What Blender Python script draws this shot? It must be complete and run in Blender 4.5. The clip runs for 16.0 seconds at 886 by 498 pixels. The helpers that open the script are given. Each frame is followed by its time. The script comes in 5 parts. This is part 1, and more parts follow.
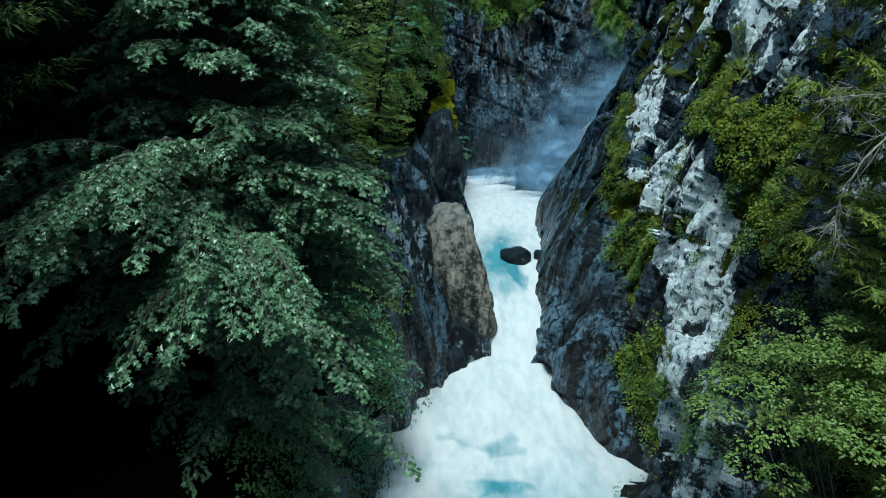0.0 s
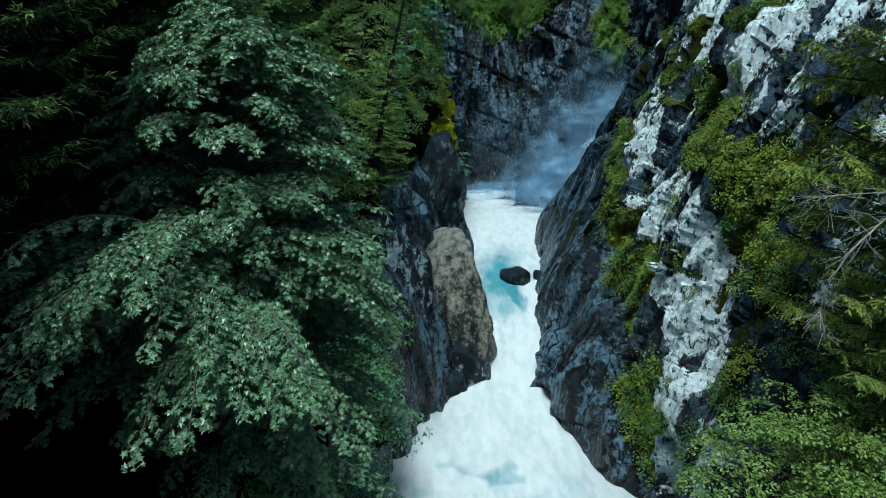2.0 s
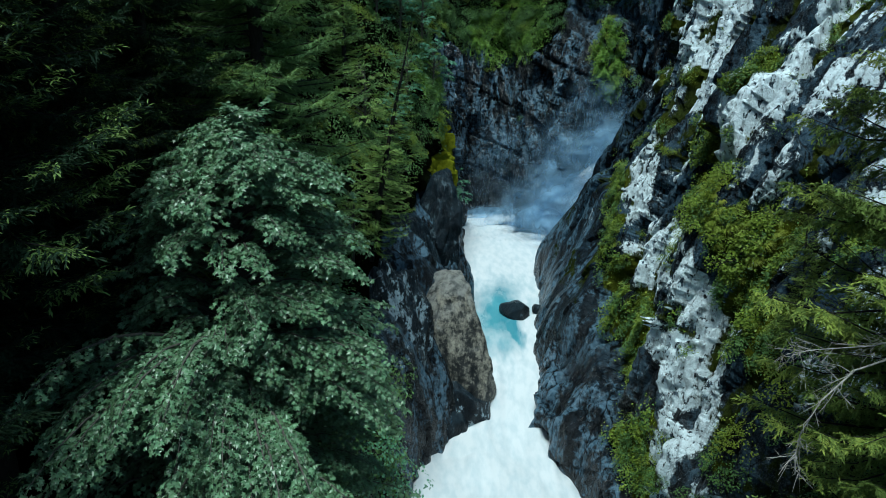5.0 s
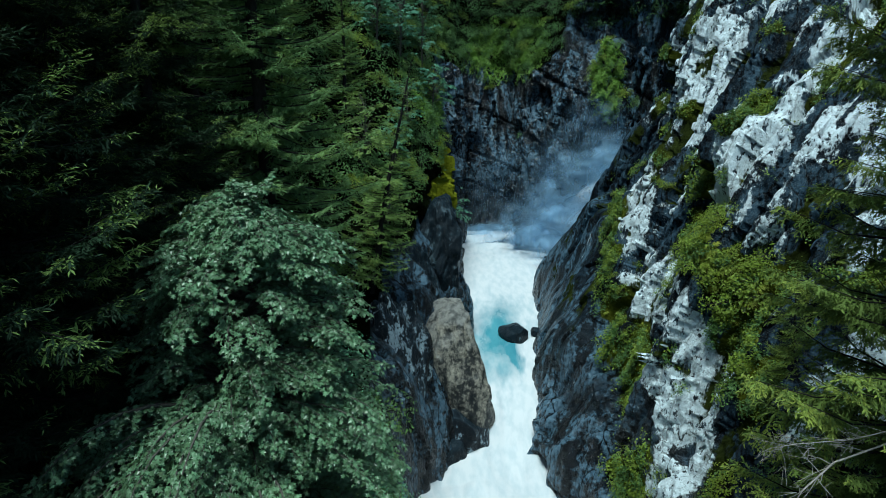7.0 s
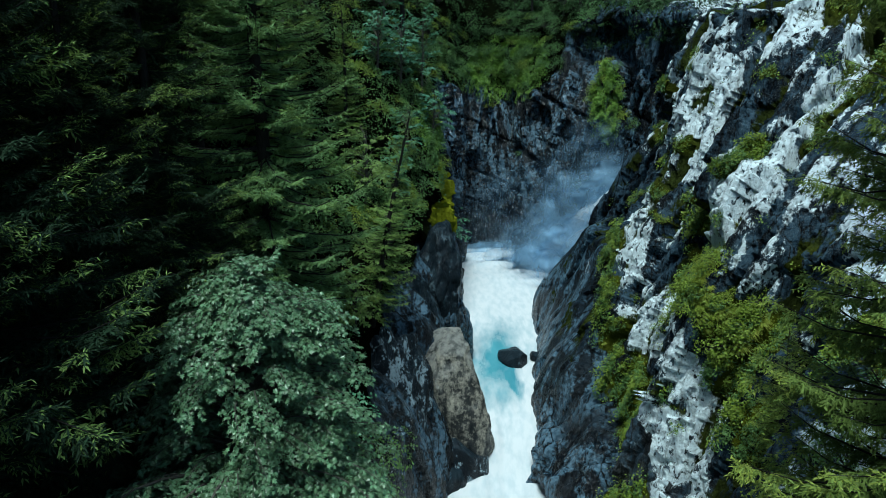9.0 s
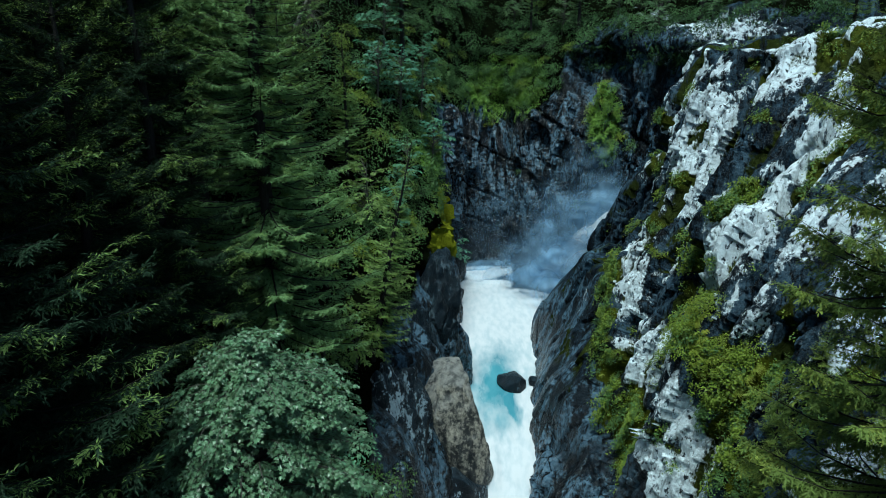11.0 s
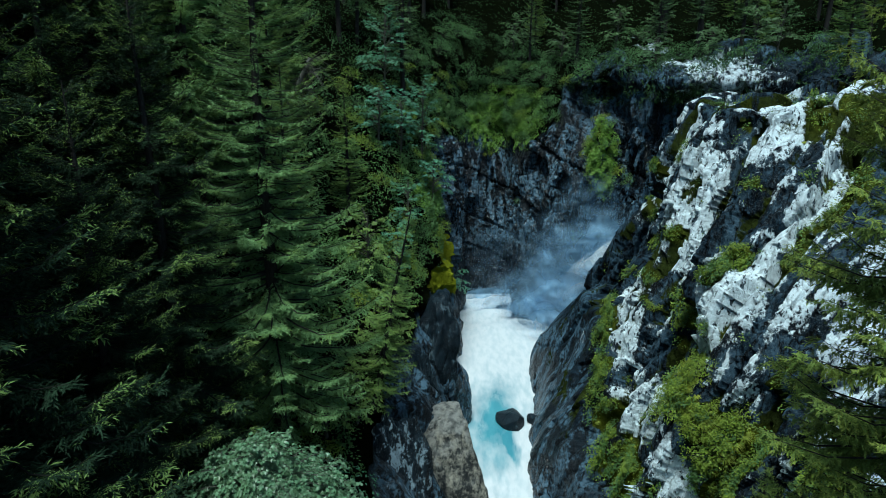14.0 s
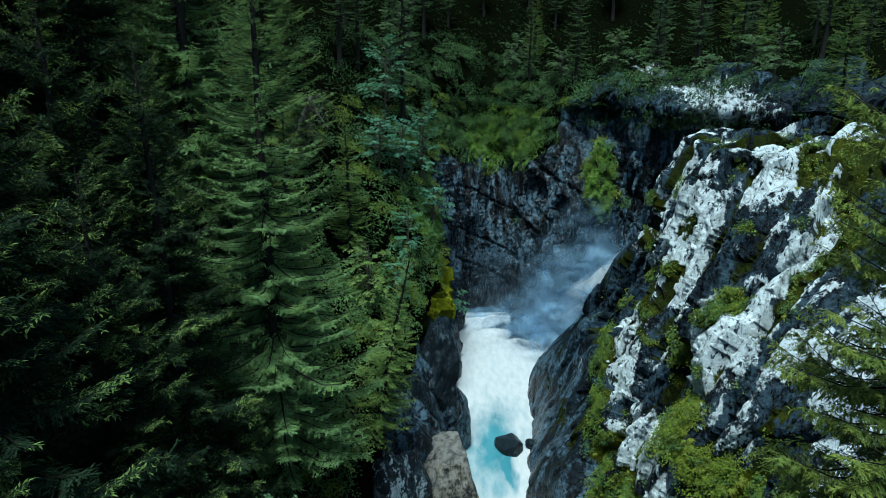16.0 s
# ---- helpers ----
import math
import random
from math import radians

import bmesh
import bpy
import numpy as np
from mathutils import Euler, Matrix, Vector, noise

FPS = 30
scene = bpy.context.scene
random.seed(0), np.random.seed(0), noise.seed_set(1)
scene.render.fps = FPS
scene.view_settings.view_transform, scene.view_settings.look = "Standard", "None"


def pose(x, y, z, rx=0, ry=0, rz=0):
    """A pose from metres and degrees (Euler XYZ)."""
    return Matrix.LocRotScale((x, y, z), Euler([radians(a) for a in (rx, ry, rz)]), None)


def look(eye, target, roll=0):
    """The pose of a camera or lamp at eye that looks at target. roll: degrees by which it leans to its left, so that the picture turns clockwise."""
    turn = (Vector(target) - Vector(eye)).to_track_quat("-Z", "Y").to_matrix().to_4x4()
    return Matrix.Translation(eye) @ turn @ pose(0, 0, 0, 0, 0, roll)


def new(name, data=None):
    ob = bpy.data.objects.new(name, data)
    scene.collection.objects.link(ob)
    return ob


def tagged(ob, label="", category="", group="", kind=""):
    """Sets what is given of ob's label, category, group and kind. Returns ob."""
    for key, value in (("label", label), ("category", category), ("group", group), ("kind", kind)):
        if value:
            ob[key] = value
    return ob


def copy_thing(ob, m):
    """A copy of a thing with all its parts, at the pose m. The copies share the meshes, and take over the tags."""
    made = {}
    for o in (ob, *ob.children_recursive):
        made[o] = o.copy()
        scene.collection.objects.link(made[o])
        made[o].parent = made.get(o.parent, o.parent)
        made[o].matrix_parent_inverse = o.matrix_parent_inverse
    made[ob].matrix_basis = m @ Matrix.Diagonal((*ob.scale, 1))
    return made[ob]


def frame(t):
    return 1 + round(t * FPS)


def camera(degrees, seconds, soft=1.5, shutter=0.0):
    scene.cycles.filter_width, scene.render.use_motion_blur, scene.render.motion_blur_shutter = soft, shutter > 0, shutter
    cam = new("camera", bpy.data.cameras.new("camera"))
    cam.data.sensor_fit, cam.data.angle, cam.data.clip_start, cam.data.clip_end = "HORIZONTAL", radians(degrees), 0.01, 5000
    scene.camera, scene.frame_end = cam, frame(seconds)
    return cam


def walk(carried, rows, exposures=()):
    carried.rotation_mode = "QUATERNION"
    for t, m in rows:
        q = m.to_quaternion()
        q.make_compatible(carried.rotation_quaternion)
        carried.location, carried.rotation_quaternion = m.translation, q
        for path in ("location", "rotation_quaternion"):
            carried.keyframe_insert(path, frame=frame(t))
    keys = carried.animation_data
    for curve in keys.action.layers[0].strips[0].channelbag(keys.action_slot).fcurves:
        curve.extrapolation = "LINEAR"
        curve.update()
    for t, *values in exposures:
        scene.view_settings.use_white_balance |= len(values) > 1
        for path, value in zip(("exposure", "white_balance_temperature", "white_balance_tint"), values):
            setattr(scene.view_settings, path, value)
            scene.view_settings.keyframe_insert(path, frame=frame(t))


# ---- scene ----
cam = camera(70.4, 16.0, 0.8)
METRES, EYE, TILT, LEAN, TURN = 20.0, 25.0, -15.8, 0.0, 0.0
ROWS = [
    (0.0, 0.0, 0.0, 0.0, -0.0, 0.0, -0.0),
    (0.5, -0.0002, -0.0061, 0.021, 0.0, 0.01, 0.01),
    (1.0, -0.0004, -0.0126, 0.0444, 0.0, 0.02, -0.01),
    (1.5, -0.0006, -0.0197, 0.0702, 0.0, 0.02, -0.03),
    (2.0, -0.0009, -0.0264, 0.0949, -0.0, 0.03, -0.04),
    (2.5, -0.0008, -0.0342, 0.1214, 0.01, 0.05, -0.03),
    (3.0, -0.0008, -0.0416, 0.147, 0.02, 0.07, -0.03),
    (3.5, -0.0016, -0.0492, 0.1751, 0.0, 0.08, -0.03),
    (4.0, -0.0016, -0.0577, 0.204, 0.02, 0.09, -0.04),
    (6.5, 0.0015, -0.0994, 0.3449, 0.05, 0.13, -0.01),
    (7.0, 0.0022, -0.1075, 0.374, 0.06, 0.15, -0.01),
    (7.5, 0.0021, -0.1157, 0.4056, 0.05, 0.15, -0.02),
    (8.0, 0.0022, -0.1234, 0.4343, 0.05, 0.18, -0.01),
    (8.5, 0.0022, -0.1316, 0.465, 0.06, 0.19, -0.01),
    (9.0, 0.0023, -0.1401, 0.4966, 0.06, 0.19, -0.03),
    (11.5, 0.0059, -0.1855, 0.6576, 0.08, 0.22, 0.04),
    (12.0, 0.006, -0.1943, 0.6895, 0.08, 0.23, 0.04),
    (12.5, 0.0064, -0.2036, 0.723, 0.07, 0.25, 0.03),
    (13.0, 0.0066, -0.213, 0.7545, 0.08, 0.27, 0.02),
    (13.5, 0.0071, -0.2228, 0.7883, 0.08, 0.31, 0.03),
    (14.0, 0.0077, -0.233, 0.823, 0.09, 0.32, 0.02),
    (14.5, 0.0081, -0.2419, 0.8562, 0.08, 0.33, 0.01),
    (15.0, 0.0083, -0.2521, 0.8914, 0.08, 0.35, -0.01),
    (15.5, 0.0092, -0.2622, 0.925, 0.1, 0.35, -0.02),
    (16.0, 0.008, -0.2718, 0.9621, 0.07, 0.34, -0.04),
]
STOPS, KELVIN, TINT = 0.63, 5600.0, -10.5
walk(cam, [(t, pose(0, 0, EYE, TILT, LEAN, TURN) @ pose(METRES * x, METRES * y, METRES * z, 90 + pitch, roll, yaw)) for t, x, y, z, yaw, pitch, roll in ROWS],
     [(0.0, STOPS, KELVIN, TINT), (16.0, STOPS, KELVIN, TINT)])

# ---- light: an overcast day, the sky open above the gorge ----
SUN_ELEV, SUN_ROT = 72.0, 195.0
world = bpy.data.worlds.new("overcast_sky")
scene.world = world
world.use_nodes = True
wn = world.node_tree.nodes
sky = wn.new("ShaderNodeTexSky")
sky.sky_type, sky.sun_disc = "NISHITA", False
sky.sun_elevation, sky.sun_rotation = radians(SUN_ELEV), radians(SUN_ROT)
world.node_tree.links.new(sky.outputs["Color"], wn["Background"].inputs["Color"])
wn["Background"].inputs["Strength"].default_value = 0.055
sun_data = bpy.data.lights.new("sun", "SUN")
sun_data.energy, sun_data.angle, sun_data.color = 3.0, radians(18), (1.0, 0.98, 0.95)
sun = new("sun", sun_data)
az, el = radians(SUN_ROT), radians(SUN_ELEV)
sun_way = Vector((math.sin(az) * math.cos(el), math.cos(az) * math.cos(el), math.sin(el)))
sun.matrix_world = look(sun_way * 200, (0, 0, 0))

# ---- noise on arrays of points ----
rng = np.random.default_rng(7)


def hash01(ix, iy, iz, seed):
    h = (ix.astype(np.int64) * 374761393 + iy.astype(np.int64) * 668265263 + iz.astype(np.int64) * 2147483647 + seed * 974634777) & 0xFFFFFFFF
    h = ((h ^ (h >> 13)) * 1274126177) & 0xFFFFFFFF
    h = ((h ^ (h >> 16)) * 2246822519) & 0xFFFFFFFF
    return ((h ^ (h >> 15)) & 0xFFFFFF) / float(0x1000000)


def vnoise(p, scale=1.0, seed=0):
    """Smooth value noise, -1 to 1."""
    q = np.asarray(p, float) / scale
    c = np.floor(q)
    f = q - c
    f = f * f * f * (f * (f * 6 - 15) + 10)
    c = c.astype(np.int64)
    out = 0
    for dx in (0, 1):
        wx = f[..., 0] if dx else 1 - f[..., 0]
        for dy in (0, 1):
            wy = f[..., 1] if dy else 1 - f[..., 1]
            for dz in (0, 1):
                wz = f[..., 2] if dz else 1 - f[..., 2]
                out = out + wx * wy * wz * hash01(c[..., 0] + dx, c[..., 1] + dy, c[..., 2] + dz, seed)
    return out * 2 - 1


def fbm(p, scale=1.0, octaves=4, seed=0, gain=0.5):
    total, amp = 0, 1.0
    for i in range(octaves):
        total = total + amp * vnoise(p, scale / 2 ** i, seed + i * 17)
        amp *= gain
    return total


def cells(p, scale=1.0, seed=0):
    """Cellular noise: nearest and second distance, a random per cell, and the offset from the cell's point."""
    q = np.asarray(p, float) / scale
    c = np.floor(q).astype(np.int64)
    n = q.shape[:-1]
    f1, f2, idr, off = np.full(n, 9.0), np.full(n, 9.0), np.zeros(n), np.zeros(q.shape)
    for dx in (-1, 0, 1):
        for dy in (-1, 0, 1):
            for dz in (-1, 0, 1):
                k = c + np.array((dx, dy, dz))
                pt = k + np.stack([hash01(k[..., 0], k[..., 1], k[..., 2], seed + j) for j in (1, 2, 3)], -1)
                d = np.linalg.norm(q - pt, axis=-1)
                r = hash01(k[..., 0], k[..., 1], k[..., 2], seed + 4)
                near = d < f1
                f2 = np.where(near, f1, np.minimum(f2, d))
                idr = np.where(near, r, idr)
                off = np.where(near[..., None], q - pt, off)
                f1 = np.where(near, d, f1)
    return f1, f2, idr, off


def smooth(a, b, x):
    t = np.clip((x - a) / (b - a), 0, 1)
    return t * t * (3 - 2 * t)


# ---- meshes ----
def mesh_of(name, verts, faces, mats, smooth_shade=True, attrs=None, mat_index=None):
    """A mesh from arrays; faces is (n, k), or a list of such arrays."""
    me = bpy.data.meshes.new(name)
    verts = np.asarray(verts, np.float32)
    groups = faces if isinstance(faces, list) else [faces]
    groups = [np.asarray(g, np.int32) for g in groups if len(g)]
    me.vertices.add(len(verts))
    me.vertices.foreach_set("co", verts.ravel())
    loops = np.concatenate([g.ravel() for g in groups])
    sizes = np.concatenate([np.full(len(g), g.shape[1], np.int32) for g in groups])
    me.loops.add(len(loops))
    me.loops.foreach_set("vertex_index", loops)
    me.polygons.add(len(sizes))
    me.polygons.foreach_set("loop_start", np.concatenate([[0], np.cumsum(sizes)[:-1]]).astype(np.int32))
    if mat_index is not None:
        me.polygons.foreach_set("material_index", np.asarray(mat_index, np.int32))
    me.update(calc_edges=True)
    me.polygons.foreach_set("use_smooth", np.full(len(sizes), smooth_shade))
    for m in mats if isinstance(mats, (list, tuple)) else [mats]:
        me.materials.append(m)
    for key, val in (attrs or {}).items():
        me.attributes.new(key, "FLOAT", "POINT").data.foreach_set("value", np.asarray(val, np.float32).ravel())
    return me


def unit(v):
    return v / np.maximum(np.linalg.norm(v, axis=-1, keepdims=True), 1e-9)


def rand_dirs(n, r):
    return unit(r.normal(size=(n, 3)))


LEAF_SMALL = np.array([(0, 0, 0), (0.42, 0.34, 0.07), (1, 0, -0.1), (0.42, -0.34, 0.07)])
LEAF_MAPLE = np.array([(0, 0, 0), (0.1, 0.46, -0.07), (0.3, 0.2, 0.02), (0.62, 0.48, -0.07), (0.6, 0.17, 0.03), (1, 0, -0.13), (0.6, -0.17, 0.03), (0.62, -0.48, -0.07), (0.3, -0.2, 0.02), (0.1, -0.46, -0.07)])
BLADE = np.array([(0, 0, 0), (0.45, 0.13, 0.03), (1, 0, -0.1), (0.45, -0.13, 0.03)])


def leaves(pos, way, up, size, shape):
    """Vertices and faces of flat leaves at pos, growing along way, facing up."""
    way = unit(way)
    side = unit(np.cross(up, way))
    face = np.cross(way, side)
    s = np.asarray(size)[:, None, None]
    v = pos[:, None, :] + s * (shape[None, :, 0:1] * way[:, None, :] + shape[None, :, 1:2] * side[:, None, :] + shape[None, :, 2:3] * face[:, None, :])
    k = len(shape)
    f = np.arange(len(pos) * k).reshape(-1, k)
    return v.reshape(-1, 3), f


def tubes(paths, sides=5):
    """Tapered round limbs; paths is a list of (points, radii)."""
    vs, fs, base = [], [], 0
    ang = np.arange(sides) * 2 * math.pi / sides
    for pts, rad in paths:
        pts, rad = np.asarray(pts, float), np.asarray(rad, float)
        d = unit(np.gradient(pts, axis=0))
        ref = np.where(np.abs(d[:, 2:3]) > 0.9, np.array([[1.0, 0, 0]]), np.array([[0, 0, 1.0]]))
        a = unit(np.cross(d, ref))
        b = np.cross(d, a)
        ring = pts[:, None] + rad[:, None, None] * (np.cos(ang)[None, :, None] * a[:, None] + np.sin(ang)[None, :, None] * b[:, None])
        vs.append(ring.reshape(-1, 3))
        n = len(pts)
        i = np.arange(n - 1)[:, None] * sides
        j = np.arange(sides)[None, :]
        k = (j + 1) % sides
        fs.append((np.stack([i + j, i + k, i + sides + k, i + sides + j], -1).reshape(-1, 4)) + base)
        base += n * sides
    return np.concatenate(vs), np.concatenate(fs)


def merge(*pairs):
    vs, fs, n = [], [], 0
    for v, f in pairs:
        vs.append(v)
        fs.append(np.asarray(f) + n)
        n += len(v)
    return np.concatenate(vs), fs


def part(name, me, parent, label=""):
    ob = new(name, me)
    ob.parent = parent
    if label:
        tagged(ob, label)
    return ob


# ---- materials ----
def material(name):
    m = bpy.data.materials.new(name)
    m.use_nodes = True
    nt = m.node_tree
    return m, nt, nt.nodes["Principled BSDF"]


class Nodes:
    """Short ways to add nodes."""

    def __init__(self, nt):
        self.nt = nt

    def add(self, kind, **links):
        n = self.nt.nodes.new(kind)
        for key, val in links.items():
            self.set(n.inputs[key.replace("_", " ")], val)
        return n

    def set(self, socket, val):
        if isinstance(val, bpy.types.NodeSocket):
            self.nt.links.new(val, socket)
        else:
            socket.default_value = val

    def coords(self, scale=(1, 1, 1), turn=(0, 0, 0)):
        tc = self.nt.nodes.new("ShaderNodeTexCoord")
        mp = self.add("ShaderNodeMapping", Vector=tc.outputs["Object"])
        mp.inputs["Scale"].default_value = scale
        mp.inputs["Rotation"].default_value = turn
        return mp.outputs["Vector"]

    def noise(self, vec, scale, detail=6.0, rough=0.6):
        return self.add("ShaderNodeTexNoise", Vector=vec, Scale=scale, Detail=detail, Roughness=rough).outputs["Fac"]

    def ramp(self, fac, *stops):
        r = self.add("ShaderNodeValToRGB", Fac=fac)
        e = r.color_ramp.elements
        while len(e) < len(stops):
            e.new(0.5)
        for el, (at, col) in zip(e, stops):
            el.position, el.color = at, (*((col,) * 3 if isinstance(col, (int, float)) else col), 1)
        return r.outputs["Color"]

    def attr(self, name):
        n = self.nt.nodes.new("ShaderNodeAttribute")
        n.attribute_name = name
        return n.outputs["Fac"]

    def mix(self, fac, a, b):
        n = self.nt.nodes.new("ShaderNodeMix")
        n.data_type = "RGBA"
        self.set(n.inputs[0], fac)
        self.set(n.inputs[6], a if isinstance(a, bpy.types.NodeSocket) else (*a, 1))
        self.set(n.inputs[7], b if isinstance(b, bpy.types.NodeSocket) else (*b, 1))
        return n.outputs[2]

    def math(self, op, a, b=0.0, clamp=False):
        n = self.nt.nodes.new("ShaderNodeMath")
        n.operation, n.use_clamp = op, clamp
        self.set(n.inputs[0], a)
        self.set(n.inputs[1], b)
        return n.outputs[0]

    def bump(self, height, strength, distance):
        return self.add("ShaderNodeBump", Height=height, Strength=strength, Distance=distance).outputs["Normal"]


def rock_material(name, dark, mid, pale, moss_col, shaded_soil_col):
    """Jointed rock that carries pale lichen, moss, wet streaks and soil by the attributes of its mesh."""
    m, nt, bsdf = material(name)
    g = Nodes(nt)
    vec = g.coords()
    streak = g.coords((1, 1, 0.22), (0.25, 0.2, 0))
    big, fine = g.noise(vec, 0.35, 5), g.noise(vec, 2.6, 8, 0.65)
    run = g.noise(streak, 1.6, 7, 0.65)
    base = g.mix(g.ramp(g.math("ADD", g.math("MULTIPLY", run, 0.6), g.math("MULTIPLY", big, 0.4)), (0.4, 0), (0.62, 1)), dark, mid)
    base = g.mix(g.ramp(g.noise(streak, 4.5, 6, 0.7), (0.56, 0), (0.66, 0.8)), base, [c * 3.2 for c in mid])
    crack = g.add("ShaderNodeTexVoronoi", Vector=streak, Scale=1.1)
    crack.feature = "DISTANCE_TO_EDGE"
    line = g.ramp(g.math("ADD", crack.outputs["Distance"], g.math("MULTIPLY", g.math("SUBTRACT", fine, 0.5), 0.3)), (0.0, 0), (0.06, 1))
    base = g.mix(g.math("MULTIPLY", g.attr("wet"), 0.88), base, [c * 0.6 for c in dark])
    # pale deposit on bulges, with blue sky sheen put into its colour
    sheen_wash = g.math("MULTIPLY", g.attr("sheen_wash"), g.ramp(g.math("ADD", g.math("MULTIPLY", g.noise(streak, 0.7, 8, 0.6), 0.7), g.math("MULTIPLY", fine, 0.3)), (0.475, 0.0), (0.55, 0.9)), True)
    base = g.mix(sheen_wash, base, g.mix(g.ramp(fine, (0.35, 0), (0.6, 1)), (0.04, 0.08, 0.12), (0.115, 0.19, 0.26)))
    # a lighter tone where the surface faces up, in noisy patches
    up_tone = g.math("MULTIPLY", g.attr("up_pale"), g.ramp(g.noise(vec, 1.2, 7, 0.65), (0.38, 0.1), (0.6, 1)), True)
    base = g.mix(g.math("MULTIPLY", up_tone, g.math("SUBTRACT", 1.0, g.math("MULTIPLY", g.attr("wet"), 0.7))), base, [0.005 + c * 1.6 for c in mid])
    base = g.mix(g.math("SUBTRACT", 1.0, line), base, [c * 0.4 for c in dark])
    speck = g.ramp(g.noise(vec, 11.0, 8, 0.75), (0.52, 0), (0.6, 1))
    base = g.mix(g.math("MULTIPLY", speck, g.math("ADD", 0.03, g.math("MULTIPLY", g.attr("lichen"), 0.55)), True), base, [c * 0.3 for c in pale])
    # lichen: hard-edged pale crusts broken by dark pits and joints
    spread = g.math("ADD", g.math("ADD", g.math("MULTIPLY", g.noise(vec, 1.3, 8, 0.62), 0.34), g.math("MULTIPLY", run, 0.41)), g.math("MULTIPLY", g.noise(vec, 5.0, 7, 0.7), 0.25))
    cover = g.math("ADD", spread, g.math("MULTIPLY", g.math("SUBTRACT", g.attr("lichen"), 0.5), 0.62))
    lich = g.math("MULTIPLY", g.ramp(cover, (0.5, 0), (0.55, 1)), g.math("ADD", g.math("MULTIPLY", line, 0.3), 0.7))
    pits = g.ramp(g.noise(g.coords((1, 1, 0.6), (0.3, 0.2, 0)), 3.0, 7, 0.66), (0.405, 0.02), (0.44, 1))
    lich = g.math("MULTIPLY", lich, pits)
    tone = g.mix(g.ramp(g.noise(vec, 3.0, 8, 0.7), (0.33, 0), (0.55, 1)), [c * 0.74 for c in pale], pale)
    col = g.mix(lich, base, tone)
    mosscover = g.math("ADD", g.math("ADD", g.math("MULTIPLY", g.noise(vec, 1.9, 8, 0.7), 0.5), g.math("MULTIPLY", g.noise(streak, 2.1, 8, 0.65), 0.5)), g.math("MULTIPLY", g.math("SUBTRACT", g.attr("moss"), 0.5), 0.9))
    mfac = g.ramp(mosscover, (0.5, 0), (0.6, 1))
    mcol = g.mix(g.noise(vec, 5.0, 5), moss_col, [c * 0.5 for c in moss_col])
    mcol = g.mix(g.attr("vivid"), g.mix(g.noise(vec, 4.0, 6), (0.008, 0.011, 0.004), (0.045, 0.058, 0.014)), mcol)
    col = g.mix(mfac, col, mcol)
    # forest soil, near black: shade under the trees is put into its colour
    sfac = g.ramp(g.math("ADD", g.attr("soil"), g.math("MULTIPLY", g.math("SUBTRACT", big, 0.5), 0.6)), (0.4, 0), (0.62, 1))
    col = g.mix(sfac, col, g.mix(g.noise(vec, 6.0, 8), shaded_soil_col, [c * 0.35 for c in shaded_soil_col]))
    nt.links.new(col, bsdf.inputs["Base Color"])
    nt.links.new(g.math("MULTIPLY", g.math("ADD", 0.08, g.math("MULTIPLY", g.attr("wet"), 0.3)), g.math("SUBTRACT", 1.0, g.math("MAXIMUM", sfac, mfac)), True), bsdf.inputs["Specular IOR Level"])
    wet = g.math("MULTIPLY", g.attr("wet"), g.math("SUBTRACT", 1.0, mfac), True)
    rough = g.math("SUBTRACT", g.math("ADD", 0.68, g.math("MULTIPLY", lich, 0.15)), g.math("MULTIPLY", wet, g.math("ADD", 0.44, g.math("MULTIPLY", g.math("SUBTRACT", run, 0.5), 0.5))))
    nt.links.new(rough, bsdf.inputs["Roughness"])
    sharp = g.add("ShaderNodeTexVoronoi", Vector=g.coords((1, 1, 0.5), (0.3, 0.25, 0)), Scale=2.3)
    sharp.feature = "DISTANCE_TO_EDGE"
    joint = g.ramp(g.math("ADD", sharp.outputs["Distance"], g.math("MULTIPLY", g.math("SUBTRACT", fine, 0.5), 0.25)), (0.0, 0), (0.035, 1))
    grain = g.noise(vec, 7.0, 10, 0.75)
    h = g.math("ADD", g.math("ADD", g.math("MULTIPLY", fine, 0.4), g.math("MULTIPLY", joint, 0.10)), g.math("ADD", g.math("MULTIPLY", grain, 0.3), g.math("MULTIPLY", line, 0.15)))
    nt.links.new(g.bump(h, 1.0, 0.4), bsdf.inputs["Normal"])
    return m


def leaf_material(name, col, vary, rough=0.45, spec=0.5):
    """Foliage whose tone varies from leaf to leaf and from plant to plant."""
    m, nt, bsdf = material(name)
    g = Nodes(nt)
    geo = nt.nodes.new("ShaderNodeNewGeometry")
    info = nt.nodes.new("ShaderNodeObjectInfo")
    a = g.mix(geo.outputs["Random Per Island"], [c * (1 - vary) for c in col], [min(1, c * (1 + vary)) for c in col])
    warm = (col[0] * 1.35, col[1] * 1.1, col[2] * 0.7)
    a = g.mix(g.math("MULTIPLY", info.outputs["Random"], 0.45), a, warm)
    a = g.mix(g.ramp(g.noise(g.coords(), 0.6, 3), (0.35, 0), (0.7, 0.5)), a, [c * 0.55 for c in col])
    nt.links.new(a, bsdf.inputs["Base Color"])
    bsdf.inputs["Roughness"].default_value = rough
    bsdf.inputs["Specular IOR Level"].default_value = spec
    tr = g.add("ShaderNodeBsdfTranslucent", Color=g.mix(0.5, a, warm))
    mx = g.add("ShaderNodeMixShader", Fac=0.22)
    nt.links.new(bsdf.outputs[0], mx.inputs[1])
    nt.links.new(tr.outputs[0], mx.inputs[2])
    nt.links.new(mx.outputs[0], nt.nodes["Material Output"].inputs["Surface"])
    return m


